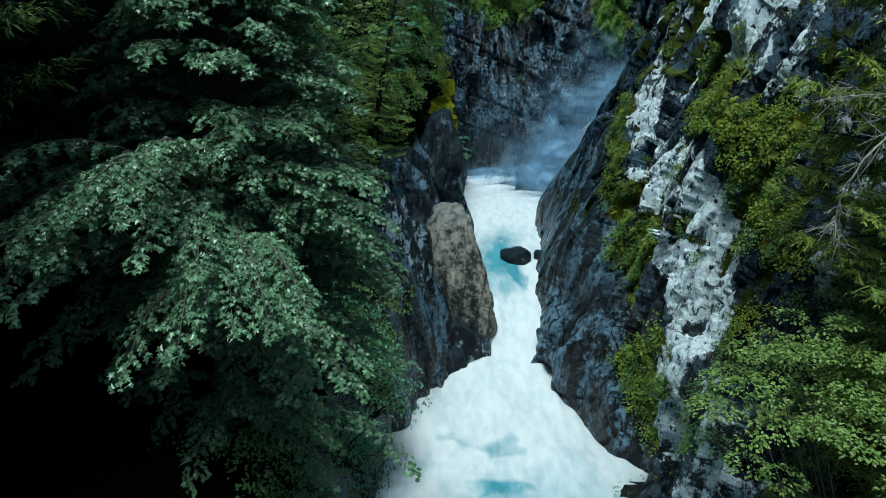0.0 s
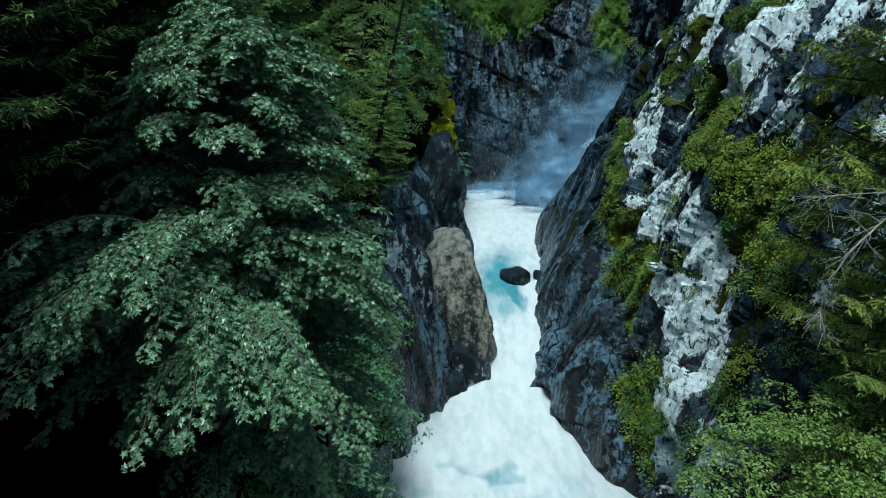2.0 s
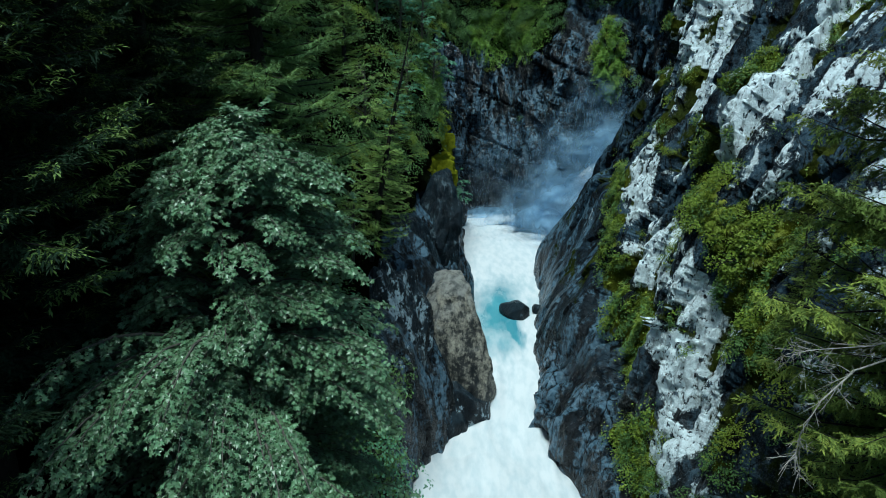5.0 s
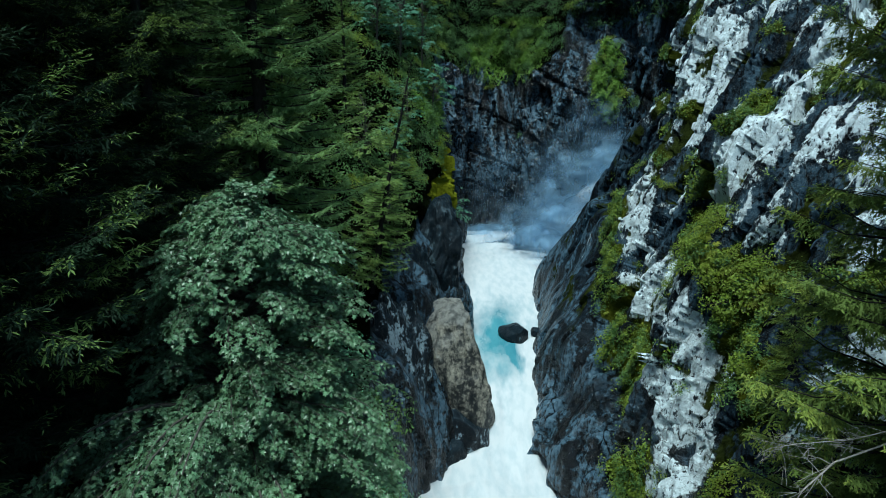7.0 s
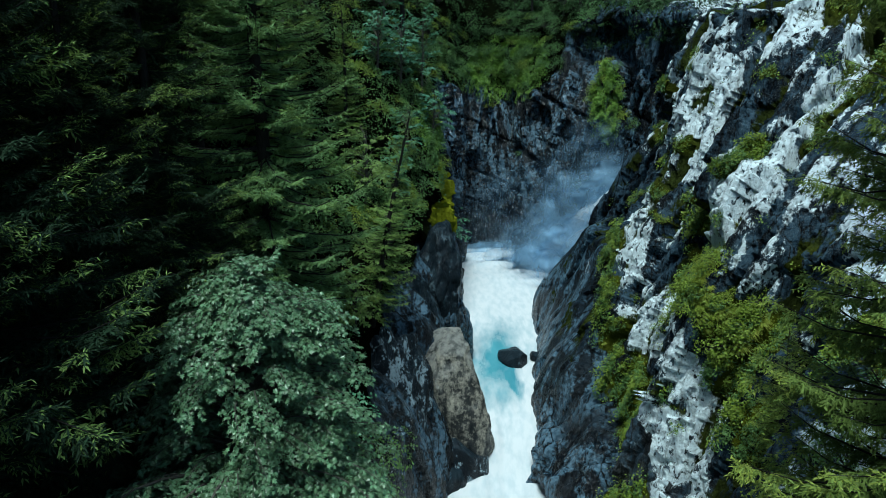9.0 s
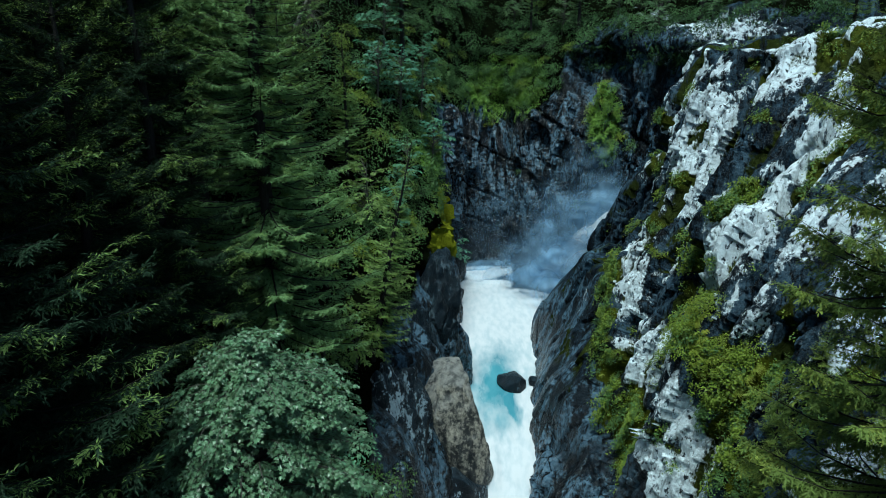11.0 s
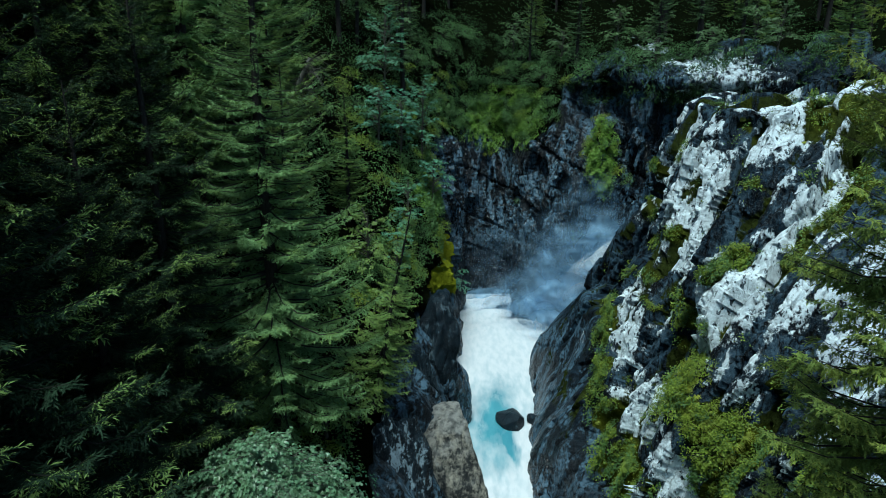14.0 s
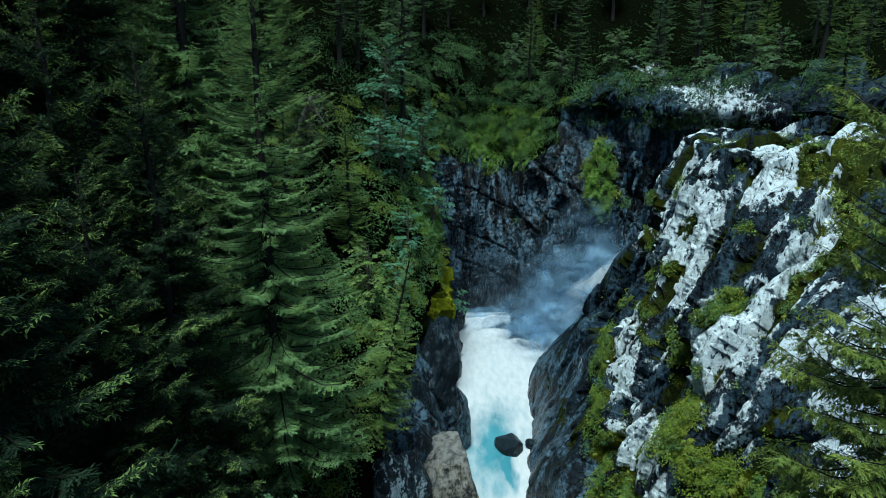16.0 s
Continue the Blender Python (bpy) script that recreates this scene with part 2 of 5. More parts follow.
def bark_material(name, col):
    m, nt, bsdf = material(name)
    g = Nodes(nt)
    n1 = g.noise(g.coords((6, 6, 1.2)), 2.5, 7, 0.7)
    nt.links.new(g.mix(g.ramp(n1, (0.35, 0), (0.7, 1)), [c * 0.4 for c in col], col), bsdf.inputs["Base Color"])
    bsdf.inputs["Roughness"].default_value = 0.9
    bsdf.inputs["Specular IOR Level"].default_value = 0.1
    nt.links.new(g.bump(n1, 0.7, 0.03), bsdf.inputs["Normal"])
    return m


def water_material():
    """White foam over turquoise glacial water, by the mesh's foam attribute and fine noise."""
    m, nt, bsdf = material("river_water")
    g = Nodes(nt)
    vec = g.coords((1, 0.4, 0.7))
    n1, n2 = g.noise(vec, 0.7, 5, 0.5), g.noise(vec, 1.8, 4, 0.5)
    cover = g.math("ADD", g.math("ADD", g.math("MULTIPLY", n1, 0.5), g.math("MULTIPLY", n2, 0.3)), g.math("SUBTRACT", g.attr("foam"), 0.4))
    foam = g.ramp(cover, (0.2, 0), (0.5, 0.5), (0.85, 1))
    deep = g.mix(n1, (0.02, 0.13, 0.19), (0.14, 0.36, 0.41))
    white = g.mix(g.ramp(n2, (0.35, 0), (0.6, 1)), (0.43, 0.475, 0.505), (0.52, 0.54, 0.56))
    nt.links.new(g.mix(foam, deep, white), bsdf.inputs["Base Color"])
    nt.links.new(g.math("ADD", 0.14, g.math("MULTIPLY", foam, 0.6)), bsdf.inputs["Roughness"])
    nt.links.new(g.bump(g.math("ADD", n1, g.math("MULTIPLY", n2, 0.5)), 0.16, 0.3), bsdf.inputs["Normal"])
    return m


def boulder_material(name, dark, mid, pale, cover, rough, up_gain=1.6, fade=0.04):
    """Water-worn rock with streaks, pale crusts and fine cracks."""
    m, nt, bsdf = material(name)
    g = Nodes(nt)
    vec, streak = g.coords(), g.coords((1, 1, 0.3), (0.5, 0.3, 0))
    fine, run = g.noise(vec, 2.4, 10, 0.72), g.noise(streak, 1.1, 9, 0.68)
    col = g.mix(g.ramp(run, (0.36, 0), (0.64, 1)), dark, mid)
    crust = g.ramp(g.math("ADD", g.math("MULTIPLY", fine, 0.5), g.math("MULTIPLY", run, 0.5)), (1 - cover, 0), (1 + fade - cover, 1))
    col = g.mix(crust, col, g.mix(g.noise(vec, 8, 5), [c * 0.6 for c in pale], pale))
    # faces that point up take a multiple of the mid colour
    up_tone = g.math("MULTIPLY", g.attr("up_pale"), g.ramp(g.noise(vec, 1.2, 7, 0.65), (0.36, 0.1), (0.6, 1)), True)
    col = g.mix(up_tone, col, [min(0.5, c * up_gain) for c in mid])
    nt.links.new(col, bsdf.inputs["Base Color"])
    nt.links.new(g.math("ADD", rough, g.math("MULTIPLY", fine, 0.3)), bsdf.inputs["Roughness"])
    bsdf.inputs["Specular IOR Level"].default_value = 0.2
    crack = g.add("ShaderNodeTexVoronoi", Vector=streak, Scale=1.3)
    crack.feature = "DISTANCE_TO_EDGE"
    joint = g.ramp(g.math("ADD", crack.outputs["Distance"], g.math("MULTIPLY", g.math("SUBTRACT", fine, 0.5), 0.25)), (0.0, 0), (0.03, 1))
    h = g.math("ADD", g.math("MULTIPLY", fine, 0.5), g.math("ADD", g.math("MULTIPLY", joint, 0.12), g.math("MULTIPLY", g.noise(vec, 7.0, 10, 0.75), 0.3)))
    nt.links.new(g.bump(h, 1.0, 0.35), bsdf.inputs["Normal"])
    return m


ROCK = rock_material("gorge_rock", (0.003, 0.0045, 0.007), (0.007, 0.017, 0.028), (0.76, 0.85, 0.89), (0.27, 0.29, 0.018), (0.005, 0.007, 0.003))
WATER = water_material()
# dark copy of the needles: the forest's shade is put into this colour
SPRUCE = leaf_material("shaded_spruce_needles", (0.024, 0.048, 0.026), 0.6, 0.65, 0.12)
# lightened copy of the same needles: sunlight is in the colour
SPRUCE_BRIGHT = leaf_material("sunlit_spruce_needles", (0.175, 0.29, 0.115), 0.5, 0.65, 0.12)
# yellower young needles, lightened the same way to look lit
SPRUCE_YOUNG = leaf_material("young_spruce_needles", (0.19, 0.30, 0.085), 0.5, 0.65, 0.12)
# yellower tip needles; light on the bough ends is in their paler colour
SPRUCE_TIP = leaf_material("spruce_lit_tip_needles", (0.19, 0.29, 0.085), 0.4, 0.6, 0.15)
MAPLE = leaf_material("maple_leaves", (0.105, 0.205, 0.115), 0.8, 0.38, 0.6)
BUSH = leaf_material("bush_leaves", (0.092, 0.178, 0.058), 0.35, 0.5, 0.25)
BUSH_TEAL = leaf_material("willow_leaves", (0.10, 0.25, 0.155), 0.3, 0.45, 0.35)
BUSH_LIME = leaf_material("lime_green_leaves", (0.17, 0.24, 0.03), 0.3, 0.5, 0.25)
BEECH = leaf_material("beech_leaves", (0.15, 0.235, 0.055), 0.45, 0.45, 0.4)
BUSH_EDGE = leaf_material("forest_edge_leaves", (0.10, 0.18, 0.075), 0.4, 0.5, 0.3)
SAPLING = leaf_material("sapling_leaves", (0.155, 0.25, 0.065), 0.45, 0.5, 0.3)
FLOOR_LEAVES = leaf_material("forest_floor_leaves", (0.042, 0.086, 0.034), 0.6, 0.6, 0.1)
GRASS = leaf_material("grass_blades", (0.28, 0.34, 0.05), 0.45, 0.55, 0.2)
BARK = bark_material("spruce_bark", (0.04, 0.037, 0.034))
BARK_PALE = bark_material("maple_bark", (0.11, 0.105, 0.09))
DEADWOOD = bark_material("bleached_dead_wood", (0.42, 0.40, 0.36))
ROCK_WET = boulder_material("wet_dark_rock", (0.003, 0.006, 0.009), (0.008, 0.016, 0.023), (0.125, 0.175, 0.205), 0.45, 0.16, 1.2)
ROCK_GREY = boulder_material("grey_crusted_rock", (0.004, 0.006, 0.009), (0.010, 0.019, 0.027), (0.42, 0.53, 0.60), 0.475, 0.2, 1.3, 0.025)
ROCK_TAN = boulder_material("tan_rock", (0.010, 0.013, 0.015), (0.06, 0.06, 0.056), (0.50, 0.46, 0.37), 0.525, 0.28, 4.2, 0.12)


def spray_material(name, tint):
    m, nt, bsdf = material(name)
    g = Nodes(nt)
    nt.nodes.remove(bsdf)
    lit = g.add("ShaderNodeMixShader", Fac=0.5)
    nt.links.new(g.add("ShaderNodeBsdfDiffuse", Color=tint).outputs[0], lit.inputs[1])
    nt.links.new(g.add("ShaderNodeBsdfTranslucent", Color=tint).outputs[0], lit.inputs[2])
    soft = g.math("MULTIPLY", g.attr("veil"), g.ramp(g.noise(g.coords((1, 1, 0.7)), 0.8, 6, 0.6), (0.25, 0.55), (0.7, 1)), True)
    mx = g.add("ShaderNodeMixShader", Fac=soft)
    nt.links.new(g.add("ShaderNodeBsdfTransparent").outputs[0], mx.inputs[1])
    nt.links.new(lit.outputs[0], mx.inputs[2])
    nt.links.new(mx.outputs[0], nt.nodes["Material Output"].inputs["Surface"])
    return m


SPRAY = spray_material("spray_veil", (0.44, 0.68, 0.93, 1))
# spruce needles again, made paler so the back forest looks lit
SPRUCE_BACK = leaf_material("far_lit_spruce_needles", (0.095, 0.165, 0.085), 0.6, 0.65, 0.12)
IVY = leaf_material("ivy_leaves", (0.17, 0.30, 0.05), 0.45, 0.5, 0.25)
FALLING = spray_material("falling_water", (0.86, 0.93, 0.98, 1))
SPRUCE_NEAR = leaf_material("yellow_green_spruce_needles", (0.135, 0.20, 0.048), 0.5, 0.6, 0.15)
SPRUCE_NEAR_TIP = leaf_material("yellow_green_tip_needles", (0.22, 0.285, 0.06), 0.4, 0.6, 0.15)

# ---- the gorge: walls lofted between contour lines ----
def spline(ctrl, n_out, axis):
    """Catmull-Rom through the control points along an axis, evenly in the parameter."""
    ctrl = np.moveaxis(np.asarray(ctrl, float), axis, 0)
    n = len(ctrl)
    t = np.linspace(0, n - 1, n_out)
    i = np.clip(np.floor(t).astype(int), 0, n - 2)
    f = (t - i).reshape((-1,) + (1,) * (ctrl.ndim - 1))
    p0, p1, p2, p3 = ctrl[np.maximum(i - 1, 0)], ctrl[i], ctrl[i + 1], ctrl[np.minimum(i + 2, n - 1)]
    out = 0.5 * (2 * p1 + (p2 - p0) * f + (2 * p0 - 5 * p1 + 4 * p2 - p3) * f ** 2 + (3 * p1 - p0 - 3 * p2 + p3) * f ** 3)
    return np.moveaxis(out, 0, axis)


def even(path, step, fine):
    """Resample the rows and columns of a grid of points so that they lie about step apart, closer where fine(points) is high."""
    for axis in (0, 1):
        p = np.moveaxis(path, axis, 0)
        d = np.linalg.norm(np.diff(p, axis=0), axis=-1)
        w = np.max(fine(0.5 * (p[1:] + p[:-1])), axis=1)
        s = np.concatenate([[0], np.cumsum(np.maximum(np.quantile(d, 0.6, axis=1) * w, 1e-6))])
        want = np.linspace(0, s[-1], int(s[-1] / step) + 2)
        i = np.clip(np.searchsorted(s, want) - 1, 0, len(s) - 2)
        f = ((want - s[i]) / (s[i + 1] - s[i])).reshape(-1, 1, 1)
        path = np.moveaxis(p[i] * (1 - f) + p[i + 1] * f, 0, axis)
    return path


def normals(g):
    return unit(np.cross(np.gradient(g, axis=1), np.gradient(g, axis=0)))


def arcs(g):
    """Metres along the rows and up the columns of a grid."""
    ds = np.linalg.norm(np.diff(g, axis=1), axis=-1).mean(axis=0)
    dv = np.linalg.norm(np.diff(g, axis=0), axis=-1).mean(axis=1)
    sm, vm = np.concatenate([[0], np.cumsum(ds)]), np.concatenate([[0], np.cumsum(dv)])
    return np.meshgrid(sm, vm)


def facets(q, scale, seed, lift, slant, joint, wide):
    """Broken blocks: each cell stands proud by its own amount, slopes its own way, and ends at a joint."""
    f1, f2, idr, off = cells(q, scale, seed)
    k0 = (idr * 99991).astype(np.int64)
    tilt = np.stack([hash01(k0, 0 * k0, 0 * k0 + k, seed) - 0.5 for k in (1, 2, 3)], -1)
    return lift * (idr - 0.5) + slant * np.sum(off * tilt, -1) - joint * np.exp(-(f2 - f1) / wide)


def rocky(g, nrm, rock, polish, seed, calm=0.0, tall=0.3, shelf=0.6):
    """Push a grid out along its normals: ribs and broken blocks, water-worn bulges where polish is 1, soft soil where rock is 0."""
    sm, vm = arcs(g)
    warp = np.stack([fbm(g, 5.0, 3, seed + k) for k in (60, 61, 62)], -1)
    q = np.stack([sm + 0.06 * vm, vm * tall, 0 * sm], -1) + 0.6 * warp
    ribs = facets(q, 5.2, seed, 2.8, 3.4, 0.25, 0.05) - 0.4
    chips = facets(np.stack([sm + 0.04 * vm, vm * tall * 0.9, 0 * sm], -1) + 0.3 * warp + 7, 2.1, seed + 9, 0.8, 1.8, 0.10, 0.035)
    chips = chips + facets(np.stack([sm + 0.15 * vm, vm * 0.45, 0 * sm], -1) + 0.12 * warp, 0.95, seed + 19, 0.26, 0.62, 0.06, 0.04)
    chips = chips + facets(np.stack([sm - 0.2 * vm, vm * 0.6, 0 * sm], -1) + 0.05 * warp, 0.42, seed + 29, 0.07, 0.2, 0.03, 0.05) + 0.03 * fbm(g, 0.4, 2, seed + 30)
    ribs = ribs + chips
    ledge = np.abs(vnoise(np.stack([sm * 0.22, vm * 0.8 + 0.35 * sm, 0 * sm], -1), 3.0, seed + 5))
    broken = ribs - shelf * (1 - smooth(0.0, 0.16, ledge))
    q2 = np.stack([sm * 0.8 + 0.45 * vm, vm * 0.45 - 0.2 * sm, 0 * sm], -1)
    worn = 0.75 * fbm(q2, 5.0, 2, seed + 44) + facets(q2 + 0.6 * warp, 5.6, seed + 50, 0.6, 1.3, 0.12, 0.05) - 0.25
    flute = np.stack([sm + 0.25 * vm, vm * 0.22, 0 * sm], -1) + 0.35 * warp
    broad = worn
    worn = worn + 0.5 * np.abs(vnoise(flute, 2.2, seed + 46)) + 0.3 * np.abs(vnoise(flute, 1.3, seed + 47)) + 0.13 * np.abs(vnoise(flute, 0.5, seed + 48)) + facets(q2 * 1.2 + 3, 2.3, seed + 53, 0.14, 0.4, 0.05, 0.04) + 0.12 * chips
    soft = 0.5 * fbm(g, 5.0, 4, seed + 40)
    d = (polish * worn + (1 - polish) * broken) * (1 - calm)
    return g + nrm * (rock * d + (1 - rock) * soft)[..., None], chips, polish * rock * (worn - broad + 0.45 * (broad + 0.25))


def dents(g, nrm, places):
    """Single bulges (+) and hollows (-): place, radii, metres."""
    for x, y, z, rx, ry, rz, deep in places:
        g = g + nrm * (deep * blob(g, x, y, z, rx, ry, rz))[..., None]
    return g


LEVELS_L = (0, 10, 13, 18, 26, 40, 48, 80)
LEFT_LOW = [
    [(-4, -40), (-4, 5), (-4, 22), (-2.9, 33), (-0.9, 40.5), (1.6, 45), (2.0, 50), (2.3, 58), (2, 66), (1.6, 77), (1, 87), (9, 87.5), (17, 85), (25, 81), (34, 80), (70, 80)],
    [(-6, -40), (-6, 5), (-5.6, 22), (-3.8, 33), (-1.8, 40.5), (0.3, 45.6), (1.0, 50), (1.8, 58), (1.7, 66), (1.4, 77), (1, 87.5), (9, 88.5), (17, 84), (25, 80), (34, 79.5), (70, 80)],
    [(-7, -40), (-7, 5), (-6.5, 22), (-4.4, 33), (-2.8, 40.5), (-1.4, 46), (-0.6, 50), (1.0, 58), (1.4, 66), (1.2, 77), (1.5, 88), (9, 89.5), (17, 83), (25, 80), (34, 79), (70, 80)],
]
LEFT_MID = [
    [(-15, -40), (-15, 5), (-13, 22), (-7.6, 33), (-5.7, 41), (-4, 46), (-3, 51), (-1, 58), (0.2, 66), (0.6, 77), (1.5, 89), (9, 91), (17, 82), (25, 79), (34, 77), (70, 79)],
    [(-23, -40), (-23, 5), (-20, 22), (-13, 33), (-11, 41), (-9.5, 46), (-8, 51), (-5, 58), (-0.8, 66), (0.5, 78), (2, 90), (9, 93), (17, 81.5), (25, 79), (34, 74), (70, 77)],
    [(-33, -40), (-33, 5), (-30, 22), (-24, 33), (-21, 41), (-20, 46), (-18, 52), (-14, 60), (-8, 68), (-3, 82), (2, 95), (9, 98), (20, 86), (27, 77), (33.5, 67.5), (70, 70)],
]
LEFT_HIGH = [
    [(-40, -40), (-40, 5), (-37, 22), (-32, 33), (-29, 42), (-28, 48), (-26, 55), (-22, 64), (-16, 74), (-7, 89), (2, 101), (10, 104), (21, 91), (28, 80), (36, 70), (70, 72)],
    [(-70, -40), (-70, 5), (-68, 22), (-66, 36), (-64, 50), (-62, 62), (-58, 76), (-52, 92), (-44, 108), (-26, 128), (-5, 145), (14, 150), (32, 146), (52, 138), (76, 126), (110, 110)],
]
LEVELS_R = (0, 6, 13, 20, 28, 35.5, 38.5, 40, 40.6)
RIGHT_LOW = [
    [(8, -40), (10, 5), (11, 20), (11, 28), (10.2, 34.5), (8.2, 40.5), (5.7, 44.5), (7.9, 50), (9, 58), (9.7, 67), (12.5, 74), (70, 70)],
    [(9, -40), (11, 5), (12.3, 20), (11.8, 28), (11.0, 34), (9.5, 40), (8.0, 45), (8.8, 50), (9.5, 58), (10, 67), (13.2, 73.5), (70, 70)],
    [(12, -40), (13, 5), (13.6, 20), (12.9, 28), (12.3, 34), (11.9, 40), (11.2, 45), (11.4, 51), (11.8, 58), (11.4, 67), (15.5, 73), (70, 69)],
    [(15.5, -40), (15.5, 5), (16.6, 20), (15.8, 29), (14.5, 34), (14.1, 40), (13.5, 45), (13.9, 51), (14.8, 58), (16, 65.5), (22, 70), (70, 67)],
]
RIGHT_HIGH = [
    [(24, -40), (24, 5), (23.5, 20), (20.3, 29.5), (18.3, 34.5), (17.7, 39.5), (17.0, 45), (16.7, 51), (17.7, 57), (19.8, 62.5), (30, 65), (70, 65)],
    [(40, -40), (38, 5), (34, 20), (28, 31), (24, 36.5), (21.3, 40.5), (19.4, 46), (18.0, 51.5), (20.2, 55.5), (27, 58), (36, 59), (70, 60)],
    [(46, -40), (44, 5), (39, 20), (32, 34), (26.5, 39.5), (23.2, 42), (20.6, 46.5), (19.6, 51.5), (22, 54.5), (28, 56), (37, 57.5), (70, 58)],
    [(50, -40), (48, 5), (43, 22), (35, 37), (28.5, 42), (25, 43.5), (22.3, 47), (21.2, 51.8), (23, 53.8), (29, 55), (38, 56.5), (70, 57)],
    [(60, -40), (58, 5), (54, 24), (48, 40), (40, 46), (33, 48), (28, 49.5), (26, 51.3), (27, 52.4), (32, 53), (40, 54), (70, 55)],
]


def wall_grid(levels, rows, step, fine):
    rows = [row[:-1] + [tuple(a + k * (b - a) for a, b in zip(row[-2], row[-1])) for k in (0.12, 0.35)] + row[-1:] for row in rows]
    ctrl = np.array([[(x, y, z) for x, y in row] for z, row in zip(levels, rows)], float)
    dense = spline(spline(ctrl, 40 * (len(levels) - 1), 0), 30 * (ctrl.shape[1] - 1), 1)
    return even(dense, step, fine)


def wall_object(name, label, g, attrs, flip=False):
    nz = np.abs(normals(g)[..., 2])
    attrs["up_pale"] = smooth(0.45, 0.9, nz) * smooth(3.2, 5.0, g[..., 2])
    h, w = g.shape[:2]
    i = np.arange(h - 1)[:, None] * w + np.arange(w - 1)[None, :]
    f = np.stack([i, i + 1, i + w + 1, i + w], -1).reshape(-1, 4)
    if flip:
        f = f[:, ::-1]
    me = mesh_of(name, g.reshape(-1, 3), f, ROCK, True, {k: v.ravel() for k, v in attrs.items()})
    me.set_sharp_from_angle(angle=radians(38))
    return tagged(new(name, me), label, "cliff", kind="structure")


def blob(p, x, y, z, rx, ry, rz):
    """1 at a place, falling to 0 at the radii given."""
    d = np.sqrt(((p[..., 0] - x) / rx) ** 2 + ((p[..., 1] - y) / ry) ** 2 + ((p[..., 2] - z) / rz) ** 2)
    return 1 - smooth(0.55, 1.0, d)


# left and back wall
gl = wall_grid(LEVELS_L, LEFT_LOW + LEFT_MID + LEFT_HIGH, 0.26,
               lambda p: np.where((p[..., 1] > 26) & (p[..., 2] < 50) & (p[..., 0] < 40), 1.0, 0.25))
easy = smooth(2, 14, gl[..., 0]) * smooth(39, 41, gl[..., 2]) * smooth(128, 98, gl[..., 1])
gl[..., 2] -= easy * 0.55 * np.maximum(gl[..., 2] - 40, 0)
nl = normals(gl)
X, Y, Z = gl[..., 0], gl[..., 1], gl[..., 2]
rim = np.interp(Y, [0, 20, 33, 42, 50, 58, 66, 78, 88], [8, 9, 14, 17.5, 18, 19, 26, 31, 34])
rim = np.where(X > 4, np.interp(X, [4, 12, 19, 24, 32], [31, 33, 41, 45, 45]), rim) + 2.5 * fbm(gl, 6, 3, 5)
rock_l = 1 - smooth(-1.5, 2.0, Z - rim)
out_l = nl if nl[len(nl) // 3, nl.shape[1] // 3, 0] > 0 else -nl
polish_l = (1 - smooth(14, 22, Z)) * smooth(84, 74, Y)
wall_l, broke_l, relief_l = rocky(gl, out_l, rock_l, polish_l, 3)
lich_l = 0.10 - 0.3 * smooth(31, 36, X) * smooth(36, 40, Z) - 0.08 * smooth(70, 78, Y) * smooth(36, 30, Z) + 0.36 * smooth(36, 40, Z) * smooth(24, 29, X) + 0.3 * blob(gl, -4, 38, 13, 5, 8, 8) + 0.12 * smooth(20, 26, Z) * smooth(5, 12, X)
vivid_l = blob(gl, -0.9, 64.5, 24.5, 4.0, 5.5, 8)
moss_l = 0.05 + 0.85 * vivid_l + 0.25 * smooth(-3, 0, Z - rim) + 0.35 * blob(gl, 21, 84, 36, 4, 6, 6)
wet_l = np.maximum(1 - smooth(10, 22, Z), smooth(70, 78, Y) * smooth(42, 34, Z))
left_wall = wall_object("cliff_left_and_back", "dark wet jointed rock wall of a gorge under forest", wall_l,
                        {"lichen": lich_l, "moss": moss_l, "vivid": vivid_l, "sheen_wash": np.maximum(smooth(-0.05, 0.3, relief_l), (0.8 + 0.2 * smooth(17, 21, X)) * smooth(14, 22, Z) * smooth(70, 74, Y)), "soil": 1 - rock_l, "wet": wet_l}, True)

# right wall: the buttress with the pale face
gr = wall_grid(LEVELS_R, RIGHT_LOW + RIGHT_HIGH, 0.15,
               lambda p: np.where((p[..., 1] > 25) & (p[..., 0] < 32) & (p[..., 1] < 72), 1.0, 0.12))
gr[..., 2] += 0.9 * fbm(gr * np.array([1, 1, 0]), 5.0, 3, 71) * smooth(36.5, 39.5, gr[..., 2])
nr = normals(gr)
out_r = nr if nr[len(nr) // 3, nr.shape[1] // 3, 0] < 0 else -nr
X, Y, Z = gr[..., 0], gr[..., 1], gr[..., 2]
line_r = np.interp(Y, [28, 33, 37.5, 41.5, 45, 47, 50, 58], [2, 4, 7.5, 10.5, 13.5, 16, 18.5, 21.5]) + 1.2 * fbm(gr, 5, 2, 66)
polish_r = 1 - smooth(-1.5, 1.0, Z - line_r)
wall_r, broke_r, relief_r = rocky(gr, out_r, np.ones_like(Z), polish_r, 11, 0.65 * smooth(55, 61, Y) * smooth(20, 15, Z) + 0.55 * smooth(39, 40, Z), 0.17, 0.12)
